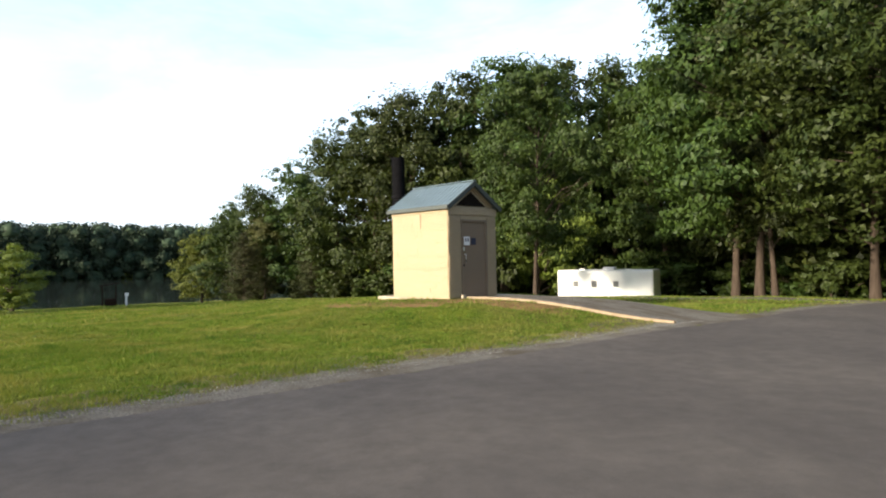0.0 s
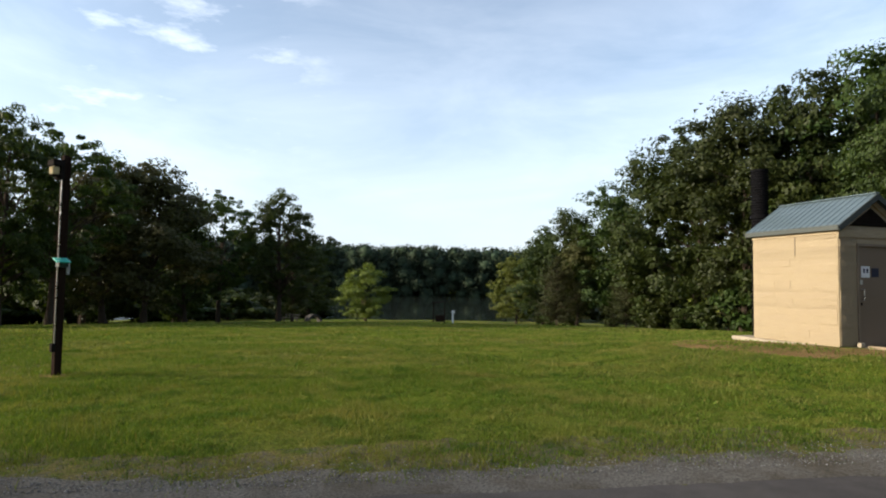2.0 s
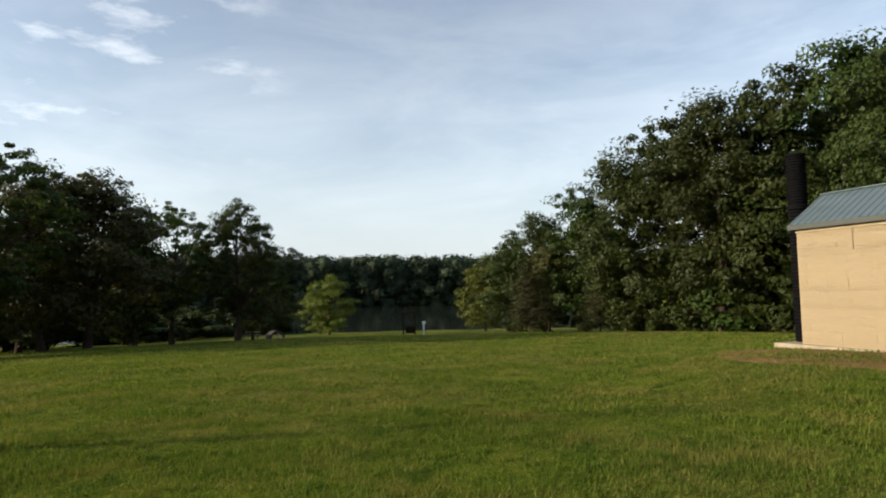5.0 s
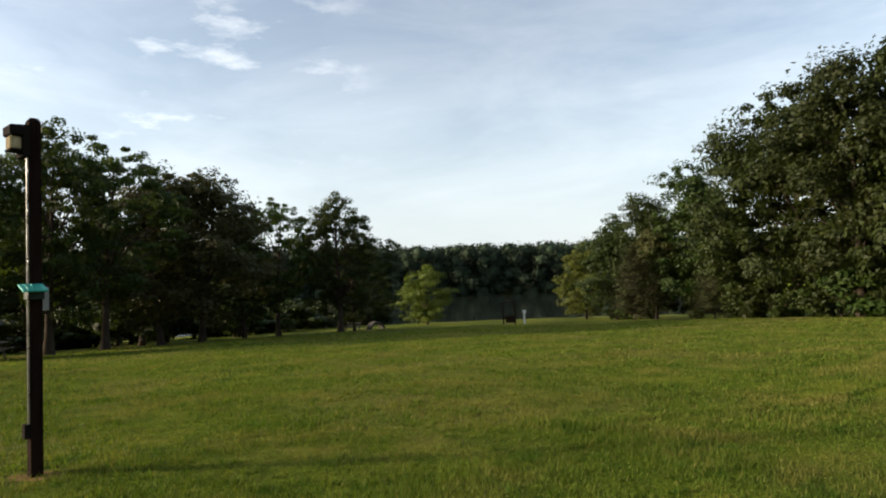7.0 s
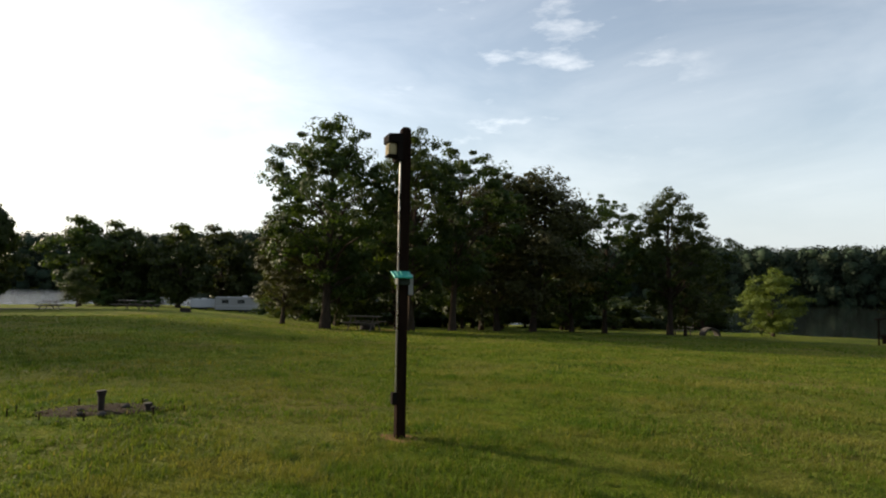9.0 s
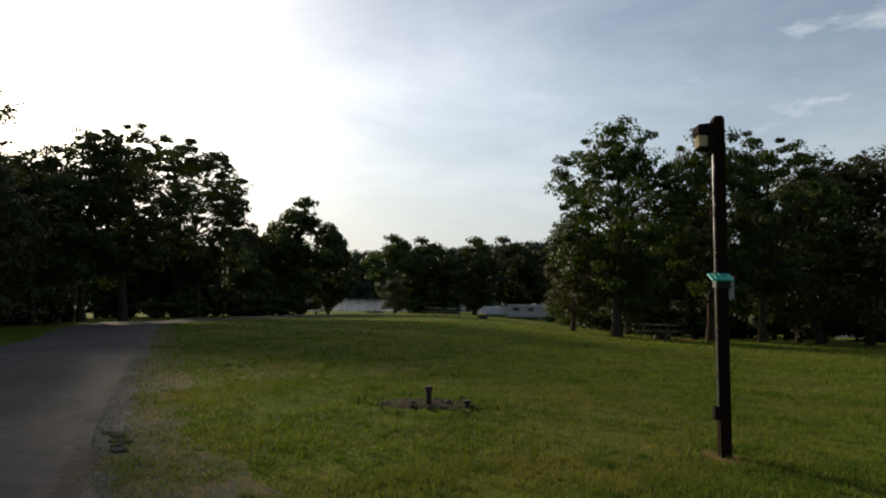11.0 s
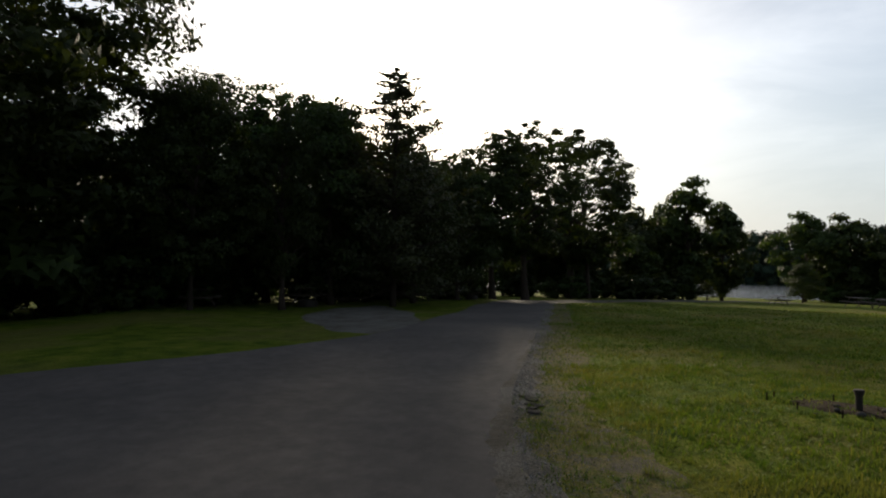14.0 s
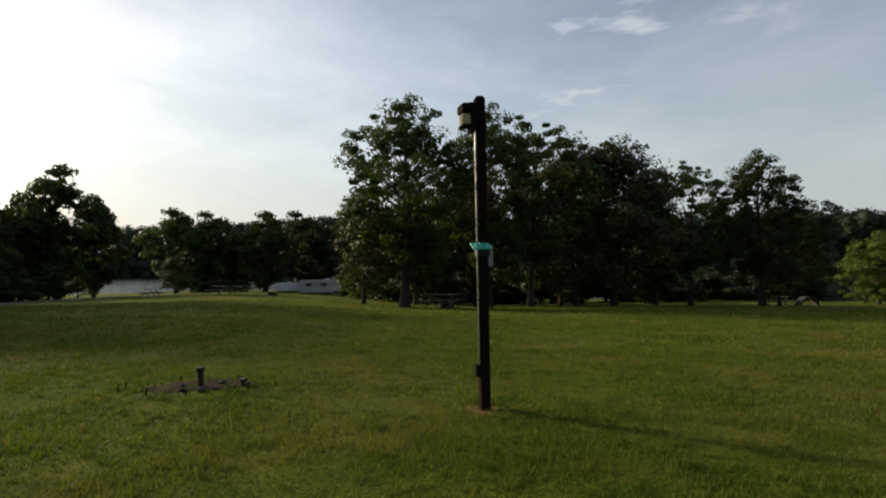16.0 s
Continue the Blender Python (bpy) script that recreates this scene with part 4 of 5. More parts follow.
ledge_cache = {}


def ledge(parent, along_x, x0, x1, face, out, z0, z1, proud=(0.010, 0.030)):
    """Courses of long flat slabs on a wall face; along_x: whether the face runs along x."""
    z = z0
    while z < z1 - 0.05:
        h = min(stone_rng.choice((0.08, 0.10, 0.13, 0.16)), z1 - z)
        x = x0
        while x < x1 - 0.02:
            w = min(stone_rng.choice((0.45, 0.7, 0.95, 1.2)), x1 - x)
            if x1 - x - w < 0.12:
                w = x1 - x
            key = stone_rng.randrange(6)
            if key not in ledge_cache:
                r2 = random.Random(key)
                bm = box(1, 1, 1, (0, 0, 0))
                bmesh.ops.subdivide_edges(bm, edges=[e for e in bm.edges if abs(e.verts[0].co.x - e.verts[1].co.x) > 0.5], cuts=3, use_grid_fill=True)
                for v in bm.verts:
                    if v.co.y < 0:
                        v.co.y += r2.uniform(0, 0.45) if abs(v.co.x) < 0.45 else r2.uniform(0.25, 0.6)
                    v.co.z += r2.uniform(-0.05, 0.05) if abs(v.co.x) < 0.45 else 0
                me = bpy.data.meshes.new("stone_slab")
                bm.to_mesh(me)
                bm.free()
                me.materials.append(CONCRETE)
                ledge_cache[key] = me
            ob = new("stone_slab", ledge_cache[key])
            ob.parent = parent
            thick = stone_rng.uniform(*proud)
            cx, cz = x + w / 2, z + h / 2
            if along_x:
                ob.matrix_local = pose(cx, face + (thick / 2 - 0.004) * out, cz, 0, 0, 0 if out < 0 else 180) @ Matrix.Diagonal((w - 0.001, thick, h - 0.007, 1))
            else:
                ob.matrix_local = pose(face + (thick / 2 - 0.004) * out, cx, cz, 0, 0, -90 if out < 0 else 90) @ Matrix.Diagonal((w - 0.001, thick, h - 0.007, 1))
            x += w
        z += h


ledge(side_left, False, 0.03, BL - 0.03, 0.0, -1, 0.03, BH - 0.135)
ledge(front_l, True, 0.03, DX0 - 0.03, 0.0, -1, 0.03, BH - 0.205, (0.022, 0.042))
ledge(front_r, True, DX1 + 0.03, BW - 0.03, 0.0, -1, 0.03, BH - 0.205, (0.022, 0.042))
ledge(back, True, 0.03, BW - 0.03, BL, 1, 0.03, BH - 0.03)
ledge(side_right, False, 0.03, BL - 0.03, BW, 1, 0.03, BH - 0.03)

# concrete pad and walk
def slab(name, pts, z, depth, mat, label, category, bevel=0.02):
    bm = bmesh.new()
    f = bm.faces.new([bm.verts.new((x, y, z)) for x, y in pts])
    if f.normal.z < 0:
        f.normal_flip()
    res = bmesh.ops.extrude_face_region(bm, geom=[f])
    bmesh.ops.translate(bm, verts=[g for g in res["geom"] if isinstance(g, bmesh.types.BMVert)], vec=(0, 0, -depth))
    bmesh.ops.recalc_face_normals(bm, faces=bm.faces[:])
    bmesh.ops.bevel(bm, geom=bm.edges[:], offset=bevel, segments=2, affect="EDGES")
    me = bpy.data.meshes.new(name)
    bm.to_mesh(me)
    bm.free()
    me.materials.append(mat)
    return tagged(new(name, me), label, category, kind="structure")


hm = pose(BX, BY, 0, 0, 0, BT)


def from_hut(x, y):
    v = hm @ Vector((x, y, 0))
    return v.x, v.y


slab("pavement", [from_hut(*q) for q in ((-0.10, -0.45), (2.6, -0.45), (2.6, BL + 0.65), (-0.10, BL + 0.65))], BZ - 0.006, 0.35, PAD, "pale concrete apron under the restroom", "pavement")
a, b2, c, d2 = from_hut(0.35, -0.46), (8.05, 9.98), (11.2, 11.9), from_hut(2.6, -0.46)
n = 24
verts, faces = [], []
for i in range(n + 1):
    u = i / n
    for j in range(7):
        v = j / 6
        x = (a[0] * (1 - u) + b2[0] * u) * (1 - v) + (d2[0] * (1 - u) + c[0] * u) * v
        y = (a[1] * (1 - u) + b2[1] * u) * (1 - v) + (d2[1] * (1 - u) + c[1] * u) * v
        zz = gz(x, y) + 0.05 - 0.035 * u
        verts.append((x, y, zz * u + max(zz, BZ - 0.03) * (1 - u)))
for i in range(n):
    for j in range(6):
        k = i * 7 + j
        faces.append((k, k + 1, k + 8, k + 7))
tagged(new("path", mesh_from("path", verts, faces, SHOULDER, True)), "grey gravelly walk from the road to the restroom", "path", kind="structure")
kn = 8
for i in range(kn):
    u0, u1 = i / kn, (i + 1) / kn
    p0 = Vector((a[0] * (1 - u0) + b2[0] * u0 - 0.08, a[1] * (1 - u0) + b2[1] * u0 - 0.04, 0))
    p1 = Vector((a[0] * (1 - u1) + b2[0] * u1 - 0.08, a[1] * (1 - u1) + b2[1] * u1 - 0.04, 0))
    p0.z, p1.z = max(gz(p0.x, p0.y) + 0.02, (BZ - 0.06) * (1 - u0)), max(gz(p1.x, p1.y) + 0.02, (BZ - 0.06) * (1 - u1))
    mid = (p0 + p1) / 2
    dirn = p1 - p0
    ob = part("kerb", box(dirn.length + 0.01, 0.09, 0.16, (0, 0, -0.035), 0.02), KERB, None, "stained concrete edging along the walk")
    ob.matrix_world = Matrix.Translation(mid) @ dirn.to_track_quat("X", "Z").to_matrix().to_4x4()
    tagged(ob, category="kerb", group="edging of the walk", kind="structure")

# bare soil round the building
def soil_patch(name, cx, cy, rx, ry, turn, label, mat=SOIL, seed=1, lift=0.012):
    rng2 = random.Random(seed)
    verts, faces = [(cx, cy, gz(cx, cy) + lift)], []
    n, rings = 40, 5
    jag = [rng2.uniform(0.6, 1.3) for _ in range(n)]
    for _ in range(2):
        jag = [(jag[i - 1] + 2 * jag[i] + jag[(i + 1) % n]) / 4 for i in range(n)]
    for k in range(1, rings + 1):
        for i in range(n):
            a = 2 * math.pi * i / n
            j = jag[i] * 0.5 + jag[(i + 1) % n] * 0.5
            x, y = rx * k / rings * j * math.cos(a), ry * k / rings * j * math.sin(a)
            X, Y = cx + x * math.cos(turn) - y * math.sin(turn), cy + x * math.sin(turn) + y * math.cos(turn)
            verts.append((X, Y, gz(X, Y) + (lift if k < rings else -0.01)))
    for i in range(n):
        faces.append((0, 1 + i, 1 + (i + 1) % n))
        for k in range(rings - 1):
            o = 1 + k * n
            faces.append((o + i, o + n + i, o + n + (i + 1) % n, o + (i + 1) % n))
    return tagged(new(name, mesh_from(name, verts, faces, mat, True)), label, "gravel pad" if mat is SHOULDER else "soil", kind="structure")


soil_patch("soil_patch", 3.0, 14.6, 3.0, 1.5, radians(-52), "reddish bare soil beside the restroom", seed=3)
soil_patch("soil_patch", 5.3, 12.7, 2.3, 0.8, radians(-58), "reddish bare soil along the walk", seed=4)
soil_patch("gravel_pad", 19.5, 22.4, 7.5, 2.6, radians(-38), "grey gravel parking strip before the wood", SHOULDER, 31, 0.02)

soil_patch("gravel_pad", -22.6, -6.1, 7.6, 2.3, radians(24), "pale gravel camping pad beside the road", SHOULDER, 21, 0.014)
soil_patch("soil_patch", -34.5, 24.5, 5.0, 1.0, radians(78), "bare brown track under the shade trees", seed=15)

# ---------------------------------------------------------------- lamp post on the field
PX, PY = -7.72, 7.61
PZ = gz(PX, PY)
PH = 3.24 - PZ
FACE = math.degrees(math.atan2(-0.94, -0.35)) + 90     # local -y points to the road
post = thing("lamp_post", pose(PX, PY, PZ, 0, 0, FACE), "dark square timber post with a wall lamp and boxes", "lamp post")
bm = box(0.098, 0.098, PH + 0.4, (0, 0, PH / 2 - 0.2 - 0.02), 0.008)
part("post", bm, TIMBER, post)
cap = bmesh.new()
bmesh.ops.create_cone(cap, cap_ends=True, segments=4, radius1=0.066, radius2=0.040, depth=0.03, matrix=Matrix.Translation((0, 0, PH - 0.004)) @ Matrix.Rotation(radians(45), 4, "Z"))
part("cap", cap, TIMBER, post)
# wall lamp facing the road
lamp_z = PH - 0.27
hood = bmesh.new()
pts = [(-0.050, 0.10), (-0.205, 0.085), (-0.205, 0.0), (-0.050, -0.0)]
L, R2 = [hood.verts.new((-0.10, y, lamp_z + 0.10 + z)) for y, z in pts], [hood.verts.new((0.10, y, lamp_z + 0.10 + z)) for y, z in pts]
hood.faces.new(L)
hood.faces.new(list(reversed(R2)))
for i in range(4):
    hood.faces.new((L[i], R2[i], R2[(i + 1) % 4], L[(i + 1) % 4]))
bmesh.ops.recalc_face_normals(hood, faces=hood.faces[:])
bmesh.ops.bevel(hood, geom=hood.edges[:], offset=0.008, segments=2, affect="EDGES")
lamp = part("wall_lamp", hood, BRONZE, post, "dark bronze wall lamp")
part("lens", box(0.135, 0.085, 0.115, (0, -0.148, lamp_z + 0.040), 0.018), LENS, lamp, "ribbed lens with the sun's yellow put into its colour")
for k in range(7):
    part("rib", box(0.004, 0.006, 0.10, (-0.054 + k * 0.018, -0.191, lamp_z + 0.04)), LENS, lamp)
part("back_plate", box(0.19, 0.055, 0.25, (0, -0.077, lamp_z + 0.045), 0.008), BRONZE, lamp)
part("bottom_rim", box(0.155, 0.105, 0.018, (0, -0.145, lamp_z - 0.026), 0.006), BRONZE, lamp)
part("conduit", rod((0.035, -0.060, 0.46), (0.035, -0.060, lamp_z - 0.04), 0.0095, sides=8), STEEL, post, "thin grey conduit")
for z in (1.85, 2.3, 2.65):
    part("strap", box(0.04, 0.012, 0.02, (0.035, -0.058, z), 0.002), STEEL, post)
# box with a sloping teal lid facing the walker
gzl = 1.63
bx = part("leaflet_box", box(0.10, 0.13, 0.07, (0.098, -0.03, gzl - 0.07), 0.008), GREEN_DARK, post, "dark green leaflet box")
lid = part("lid", box(0.15, 0.19, 0.016, (0.12, -0.045, gzl - 0.005), 0.004, turn=Matrix.Rotation(radians(24), 4, "Y")), TEAL, bx, "bright teal sloping lid")
for k in (-0.05, 0.0, 0.05):
    part("rib", box(0.13, 0.010, 0.006, (0.12, k - 0.045, gzl + 0.006), 0.002, turn=Matrix.Rotation(radians(24), 4, "Y")), TEAL, lid)
# grey panel on the far side, and a switch box low on the post
part("meter_panel", box(0.07, 0.05, 0.21, (0.02, 0.073, 1.53), 0.006), GREYP, post, "small grey meter panel")
part("switch_box", box(0.07, 0.05, 0.12, (0.02, -0.073, 0.40), 0.006), BRONZE, post, "dark switch box")
soil_patch("soil_patch", PX, PY, 0.26, 0.20, 0.3, "bare soil at the foot of the post", SOIL, 9, 0.005)

# ---------------------------------------------------------------- clean-out pipes in a patch of soil
CX, CY = -10.62, 5.58
soil_patch("soil_patch", CX - 0.1, CY + 0.05, 0.85, 0.42, radians(60), "dark disturbed soil and stones round pipes", DARKSOIL, 12, 0.014)


def standpipe(x, y, h, r, label):
    z = gz(x, y)
    ob = thing("standpipe", pose(x, y, z), label, "pipe", "clean-out pipes")
    part("pipe", lathe([(r, -0.1), (r, h * 0.72), (r * 1.25, h * 0.74), (r * 1.25, h - 0.03)], 16), RUST, ob)
    part("cap", lathe([(r * 1.5, h - 0.03), (r * 1.5, h - 0.005), (r * 1.2, h), (0.01, h)], 16), RUST, ob)


standpipe(CX, CY, 0.24, 0.036, "dark iron clean-out pipe with flanged cap")
standpipe(CX + 0.28, CY + 0.42, 0.10, 0.032, "short dark clean-out pipe stub")
peg_rng = random.Random(3)
for i in range(9):
    a = 2 * math.pi * i / 9 + peg_rng.uniform(-0.2, 0.2)
    x, y = CX - 0.05 + 0.92 * math.cos(a) * math.cos(radians(60)) - 0.5 * math.sin(a) * math.sin(radians(60)), CY + 0.92 * math.cos(a) * math.sin(radians(60)) + 0.5 * math.sin(a) * math.cos(radians(60))
    ob = part("stake", rod((0, 0, -0.06), (peg_rng.uniform(-0.02, 0.02), 0, peg_rng.uniform(0.05, 0.10)), 0.010, 0.008, 6), TIMBER, None, "short dark stake round the clean-out pipes")
    ob.location = (x, y, gz(x, y))
    tagged(ob, category="stake", group="stakes round the pipes")
for i in range(7):
    x, y = CX + peg_rng.uniform(-0.5, 0.5), CY + peg_rng.uniform(-0.6, 0.6)
    s = peg_rng.uniform(0.02, 0.05)
    bm = bmesh.new()
    bmesh.ops.create_icosphere(bm, subdivisions=2, radius=s)
    for v in bm.verts:
        v.co *= 1 + 0.25 * noise.noise(v.co * 14 + Vector((i * 3, 0, 0)))
        v.co.z *= 0.6
    ob = part("stone", bm, DARKSTONE, None, "small grey fieldstone in bare soil")
    ob.location = (x, y, gz(x, y) + s * 0.2 + 0.02)
    tagged(ob, category="stone", group="stones round the pipes")

clods = np.random.default_rng(6)
n = 170
a2 = clods.uniform(0, 6.28, n)
r2 = np.sqrt(clods.random(n))
cx2 = CX - 0.1 + 0.85 * r2 * np.cos(a2) * 0.5 - 0.42 * r2 * np.sin(a2) * 0.866
cy2 = CY + 0.05 + 0.85 * r2 * np.cos(a2) * 0.866 + 0.42 * r2 * np.sin(a2) * 0.5
six = np.array([(1, 0, 0), (-1, 0, 0), (0, 1, 0), (0, -1, 0), (0, 0, 0.6), (0, 0, -0.6)], float)
eight = np.array([(0, 2, 4), (2, 1, 4), (1, 3, 4), (3, 0, 4), (2, 0, 5), (1, 2, 5), (3, 1, 5), (0, 3, 5)])
V = np.stack([cx2, cy2, land(cx2, cy2) + 0.012], -1)[:, None] + six[None] * clods.uniform(0.005, 0.02, (n, 1, 1)) * clods.uniform(0.6, 1.3, (n, 6, 1))
F = (eight[None] + (np.arange(n) * 6)[:, None, None]).reshape(-1, 3)
tagged(new("soil_clods", quick_mesh("soil_clods", V.reshape(-1, 3), F, DARKSOIL)), "loose dark clods of soil", "soil", kind="stuff")

# broken crust of asphalt at the road's edge
for i in range(7):
    bm = bmesh.new()
    bmesh.ops.create_icosphere(bm, subdivisions=2, radius=peg_rng.uniform(0.04, 0.085))
    for v in bm.verts:
        v.co *= 1 + 0.5 * noise.noise(v.co * 11 + Vector((i * 5, 2, 0)))
        v.co.z *= 0.18
    ob = part("asphalt_lump", bm, CRUST, None, "dark broken lump of asphalt at the road edge")
    x, y = -10.25 + 0.13 * i + peg_rng.uniform(-0.05, 0.05), 2.0 + 0.055 * i + peg_rng.uniform(-0.06, 0.06)
    ob.location = (x, y, gz(x, y) + 0.02)
    tagged(ob, category="rubble", group="broken edge of the road")

# ---------------------------------------------------------------- things far off
def wheel(parent, x, y, z, r, w=0.2):
    tyre = part("wheel", lathe([(r * 0.6, -w / 2), (r * 0.92, -w / 2), (r, -w / 3), (r, w / 3), (r * 0.92, w / 2), (r * 0.6, w / 2)], 20), TYRE, parent, m=pose(x, y, z, 90, 0, 0))
    part("rim", lathe([(r * 0.56, -w / 2.2), (r * 0.58, w / 2.2), (r * 0.2, w / 2)], 16), STEEL, tyre)


def camper(name, m, L, W, H, label, category, windows, stripe=None, floor_h=0.45, pane=GLASS_DARK, skin=None):
    """A white camping trailer: L along x, its long side with windows towards -y."""
    ob = thing(name, m, label, category)
    bm = box(L, W, H - floor_h, (0, 0, (H + floor_h) / 2), 0.16)
    part("body", bm, skin or WHITE, ob)
    part("chassis", box(L * 0.96, W * 0.9, 0.14, (0, 0, floor_h - 0.09), 0.02), BLACK, ob)
    part("skirt_trim", box(L * 0.97, 0.02, 0.07, (0, -W / 2 - 0.006, floor_h + 0.12), 0.004), GREYP, ob)
    for x, z, w, h in windows:
        win = part("window", box(w, 0.04, h, (x, -W / 2 - 0.010, z), 0.01), WINFRAME, ob)
        part("pane", box(w - 0.1, 0.02, h - 0.1, (x, -W / 2 - 0.02, z), 0.004), pane, win)
    if stripe is not None:
        part("stripe", box(L * 0.95, 0.012, 0.14, (0, -W / 2 - 0.004, stripe), 0.002), GREYP, ob)
    ac = part("air_conditioner", box(0.85, 0.65, 0.20, (L * 0.02, 0, H + 0.09), 0.06), WHITE, ob)
    part("roof_vent", box(0.36, 0.36, 0.08, (-L * 0.27, 0, H + 0.03), 0.02), WHITE, ob)
    part("roof_vent", box(0.42, 0.36, 0.06, (L * 0.22, 0, H + 0.02), 0.02), WHITE, ob)
    for sx in (-0.42, 0.42):
        for sy in (-1, 1):
            wheel(ob, sx, sy * (W / 2 - 0.16), 0.33, 0.33)
    part("drawbar", rod((L / 2, 0.35, floor_h - 0.1), (L / 2 + 1.1, 0, floor_h - 0.1), 0.04, sides=6), BLACK, ob)
    part("drawbar", rod((L / 2, -0.35, floor_h - 0.1), (L / 2 + 1.1, 0, floor_h - 0.1), 0.04, sides=6), BLACK, ob)
    return ob


def flat(x, y, turn):
    return pose(x, y, gz(x, y), 0, 0, turn)


tz = gz(22.9, 41.0)
camper("camping_trailer", flat(23.1, 41.0, -44.5), 7.1, 2.3, 0.30 - tz, "long white camping trailer with small windows", "trailer", [(-2.1, -0.72 - tz, 0.45, 0.45), (-0.7, -0.72 - tz, 0.42, 0.5), (0.9, -0.72 - tz, 0.4, 0.45)], pane=GREY_PANE)
camper("camping_trailer", flat(-108.0, 50.0, 64), 9.4, 2.4, 2.7, "camping trailer with dark windows, backlit shade coloured into its siding", "trailer", [(-3.0, 1.9, 1.2, 0.7), (-0.4, 1.9, 1.3, 0.7), (2.9, 1.9, 1.2, 0.65)], 1.15, skin=BACKLIT_SIDING)
camper("cargo_trailer", flat(-112.0, 44.5, 64), 4.2, 2.0, 1.8, "plain white enclosed cargo trailer", "trailer", [], None, 0.35, skin=DIMWHITE)


def picnic_table(x, y, turn, label="weathered wooden picnic table with two benches"):
    ob = thing("picnic_table", flat(x, y, turn), label, "picnic table", "picnic tables")
    for k in range(5):
        part("plank", box(1.85, 0.135, 0.038, (0, -0.29 + k * 0.145, 0.75), 0.006), OLDWOOD, ob)
    for s in (-1, 1):
        for k in (0, 1):
            part("bench_plank", box(1.85, 0.13, 0.038, (0, s * (0.66 + 0.14 * k), 0.45), 0.006), OLDWOOD, ob)
        part("leg", rod((s * 0.65, -0.62, 0), (s * 0.65, -0.18, 0.73), 0.035, sides=6), OLDWOOD, ob)
        part("leg", rod((s * 0.65, 0.62, 0), (s * 0.65, 0.18, 0.73), 0.035, sides=6), OLDWOOD, ob)
        part("crossbar", box(0.05, 1.6, 0.07, (s * 0.65, 0, 0.40), 0.006), OLDWOOD, ob)


def fire_ring(x, y):
    ob = thing("fire_ring", flat(x, y, 20), "low rusty steel fire ring with a grate", "fire ring", "fire rings")
    part("ring", lathe([(0.42, 0), (0.42, 0.28), (0.40, 0.28), (0.40, 0.02)], 24), RUST, ob)
    for k in range(7):
        part("bar", rod((-0.3 + 0.1 * k, -0.28, 0.30), (-0.3 + 0.1 * k, 0.28, 0.30), 0.008, sides=6), RUST, ob)


for x, y, tn in ((-56.0, 17.6, 20), (-59.5, 20.2, -35), (-63.0, 13.5, 10), (-30.4, 22.6, 30), (-28.6, -12.0, 15), (-24.2, -14.6, 40), (-36.0, -9.6, -10), (-47.0, -9.5, 5), (-31.5, 59.0, 25)):
    picnic_table(x, y, tn)
for x, y in ((-54.2, 21.5), (-31.5, 23.6), (-26.8, -11.0), (-44.0, -8.5)):
    fire_ring(x, y)

# white marker post and a dark timber stand by the water
ob = thing("marker_post", flat(-13.9, 57.6, 0), "white marker post with a small head", "post")
part("post", lathe([(0.09, -0.1), (0.09, 0.95), (0.07, 0.98)], 14), WHITE, ob)
part("head", box(0.30, 0.16, 0.26, (0.03, 0, 1.1), 0.03), WHITE, ob)
ob = thing("notice_stand", flat(-15.2, 57.4, 12), "dark timber stand with a slanted roof", "stand")
for s in (-1, 1):
    part("post", box(0.12, 0.12, 2.0, (s * 0.52, 0, 0.95), 0.01), TIMBER, ob)
part("roof", box(1.55, 0.9, 0.09, (0, 0, 2.0), 0.01, turn=Matrix.Rotation(radians(-8), 4, "Y")), TIMBER, ob)
part("box", box(0.85, 0.5, 0.55, (0.1, 0, 0.45), 0.02), TIMBER, ob)
part("shelf", box(1.0, 0.6, 0.05, (0.05, 0, 0.78), 0.006), TIMBER, ob)
# pale hoop by the trees
ob = thing("hoop", flat(-29.6, 60.4, 58), "grey weathered pipe end lying in grass", "pipe")
bm = bmesh.new()
rings = []
for i in range(17):
    a = math.pi * i / 16
    rings.append([bm.verts.new((r * math.cos(a), y, r * 0.95 * math.sin(a))) for r, y in ((0.85, -0.4), (0.85, 0.4), (0.68, 0.4), (0.68, -0.4))])
for p0, p1 in zip(rings, rings[1:]):
    for k in range(4):
        bm.faces.new((p0[k], p0[(k + 1) % 4], p1[(k + 1) % 4], p1[k]))
bmesh.ops.recalc_face_normals(bm, faces=bm.faces[:])
part("arch", bm, DARKSTONE, ob)

# parked cars under the trees
def parked_car(x, y, turn, paint, label):
    ob = thing("car", flat(x, y, turn), label, "car", "parked cars")
    part("body", box(4.4, 1.75, 0.62, (0, 0, 0.62), 0.16), paint, ob)
    cab = box(2.4, 1.55, 0.55, (-0.1, 0, 1.15), 0.20)
    for v in cab.verts:
        if v.co.z > 1.2:
            v.co.x = -0.1 + (v.co.x + 0.1) * 0.72
    cabin = part("cabin", cab, paint, ob)
    part("windscreen", box(0.05, 1.3, 0.42, (0.98, 0, 1.14), 0.01, turn=Matrix.Rotation(radians(-32), 4, "Y")), GLASS_DARK, cabin)
    for s in (-1, 1):
        part("side_window", box(1.5, 0.03, 0.32, (-0.1, s * 0.775, 1.18), 0.01), GLASS_DARK, cabin)
        part("headlight", box(0.08, 0.35, 0.14, (2.17, s * 0.6, 0.70), 0.03), SIGNW, ob)
        for sx in (-1.35, 1.35):
            wheel(ob, sx, s * 0.80, 0.32, 0.32)


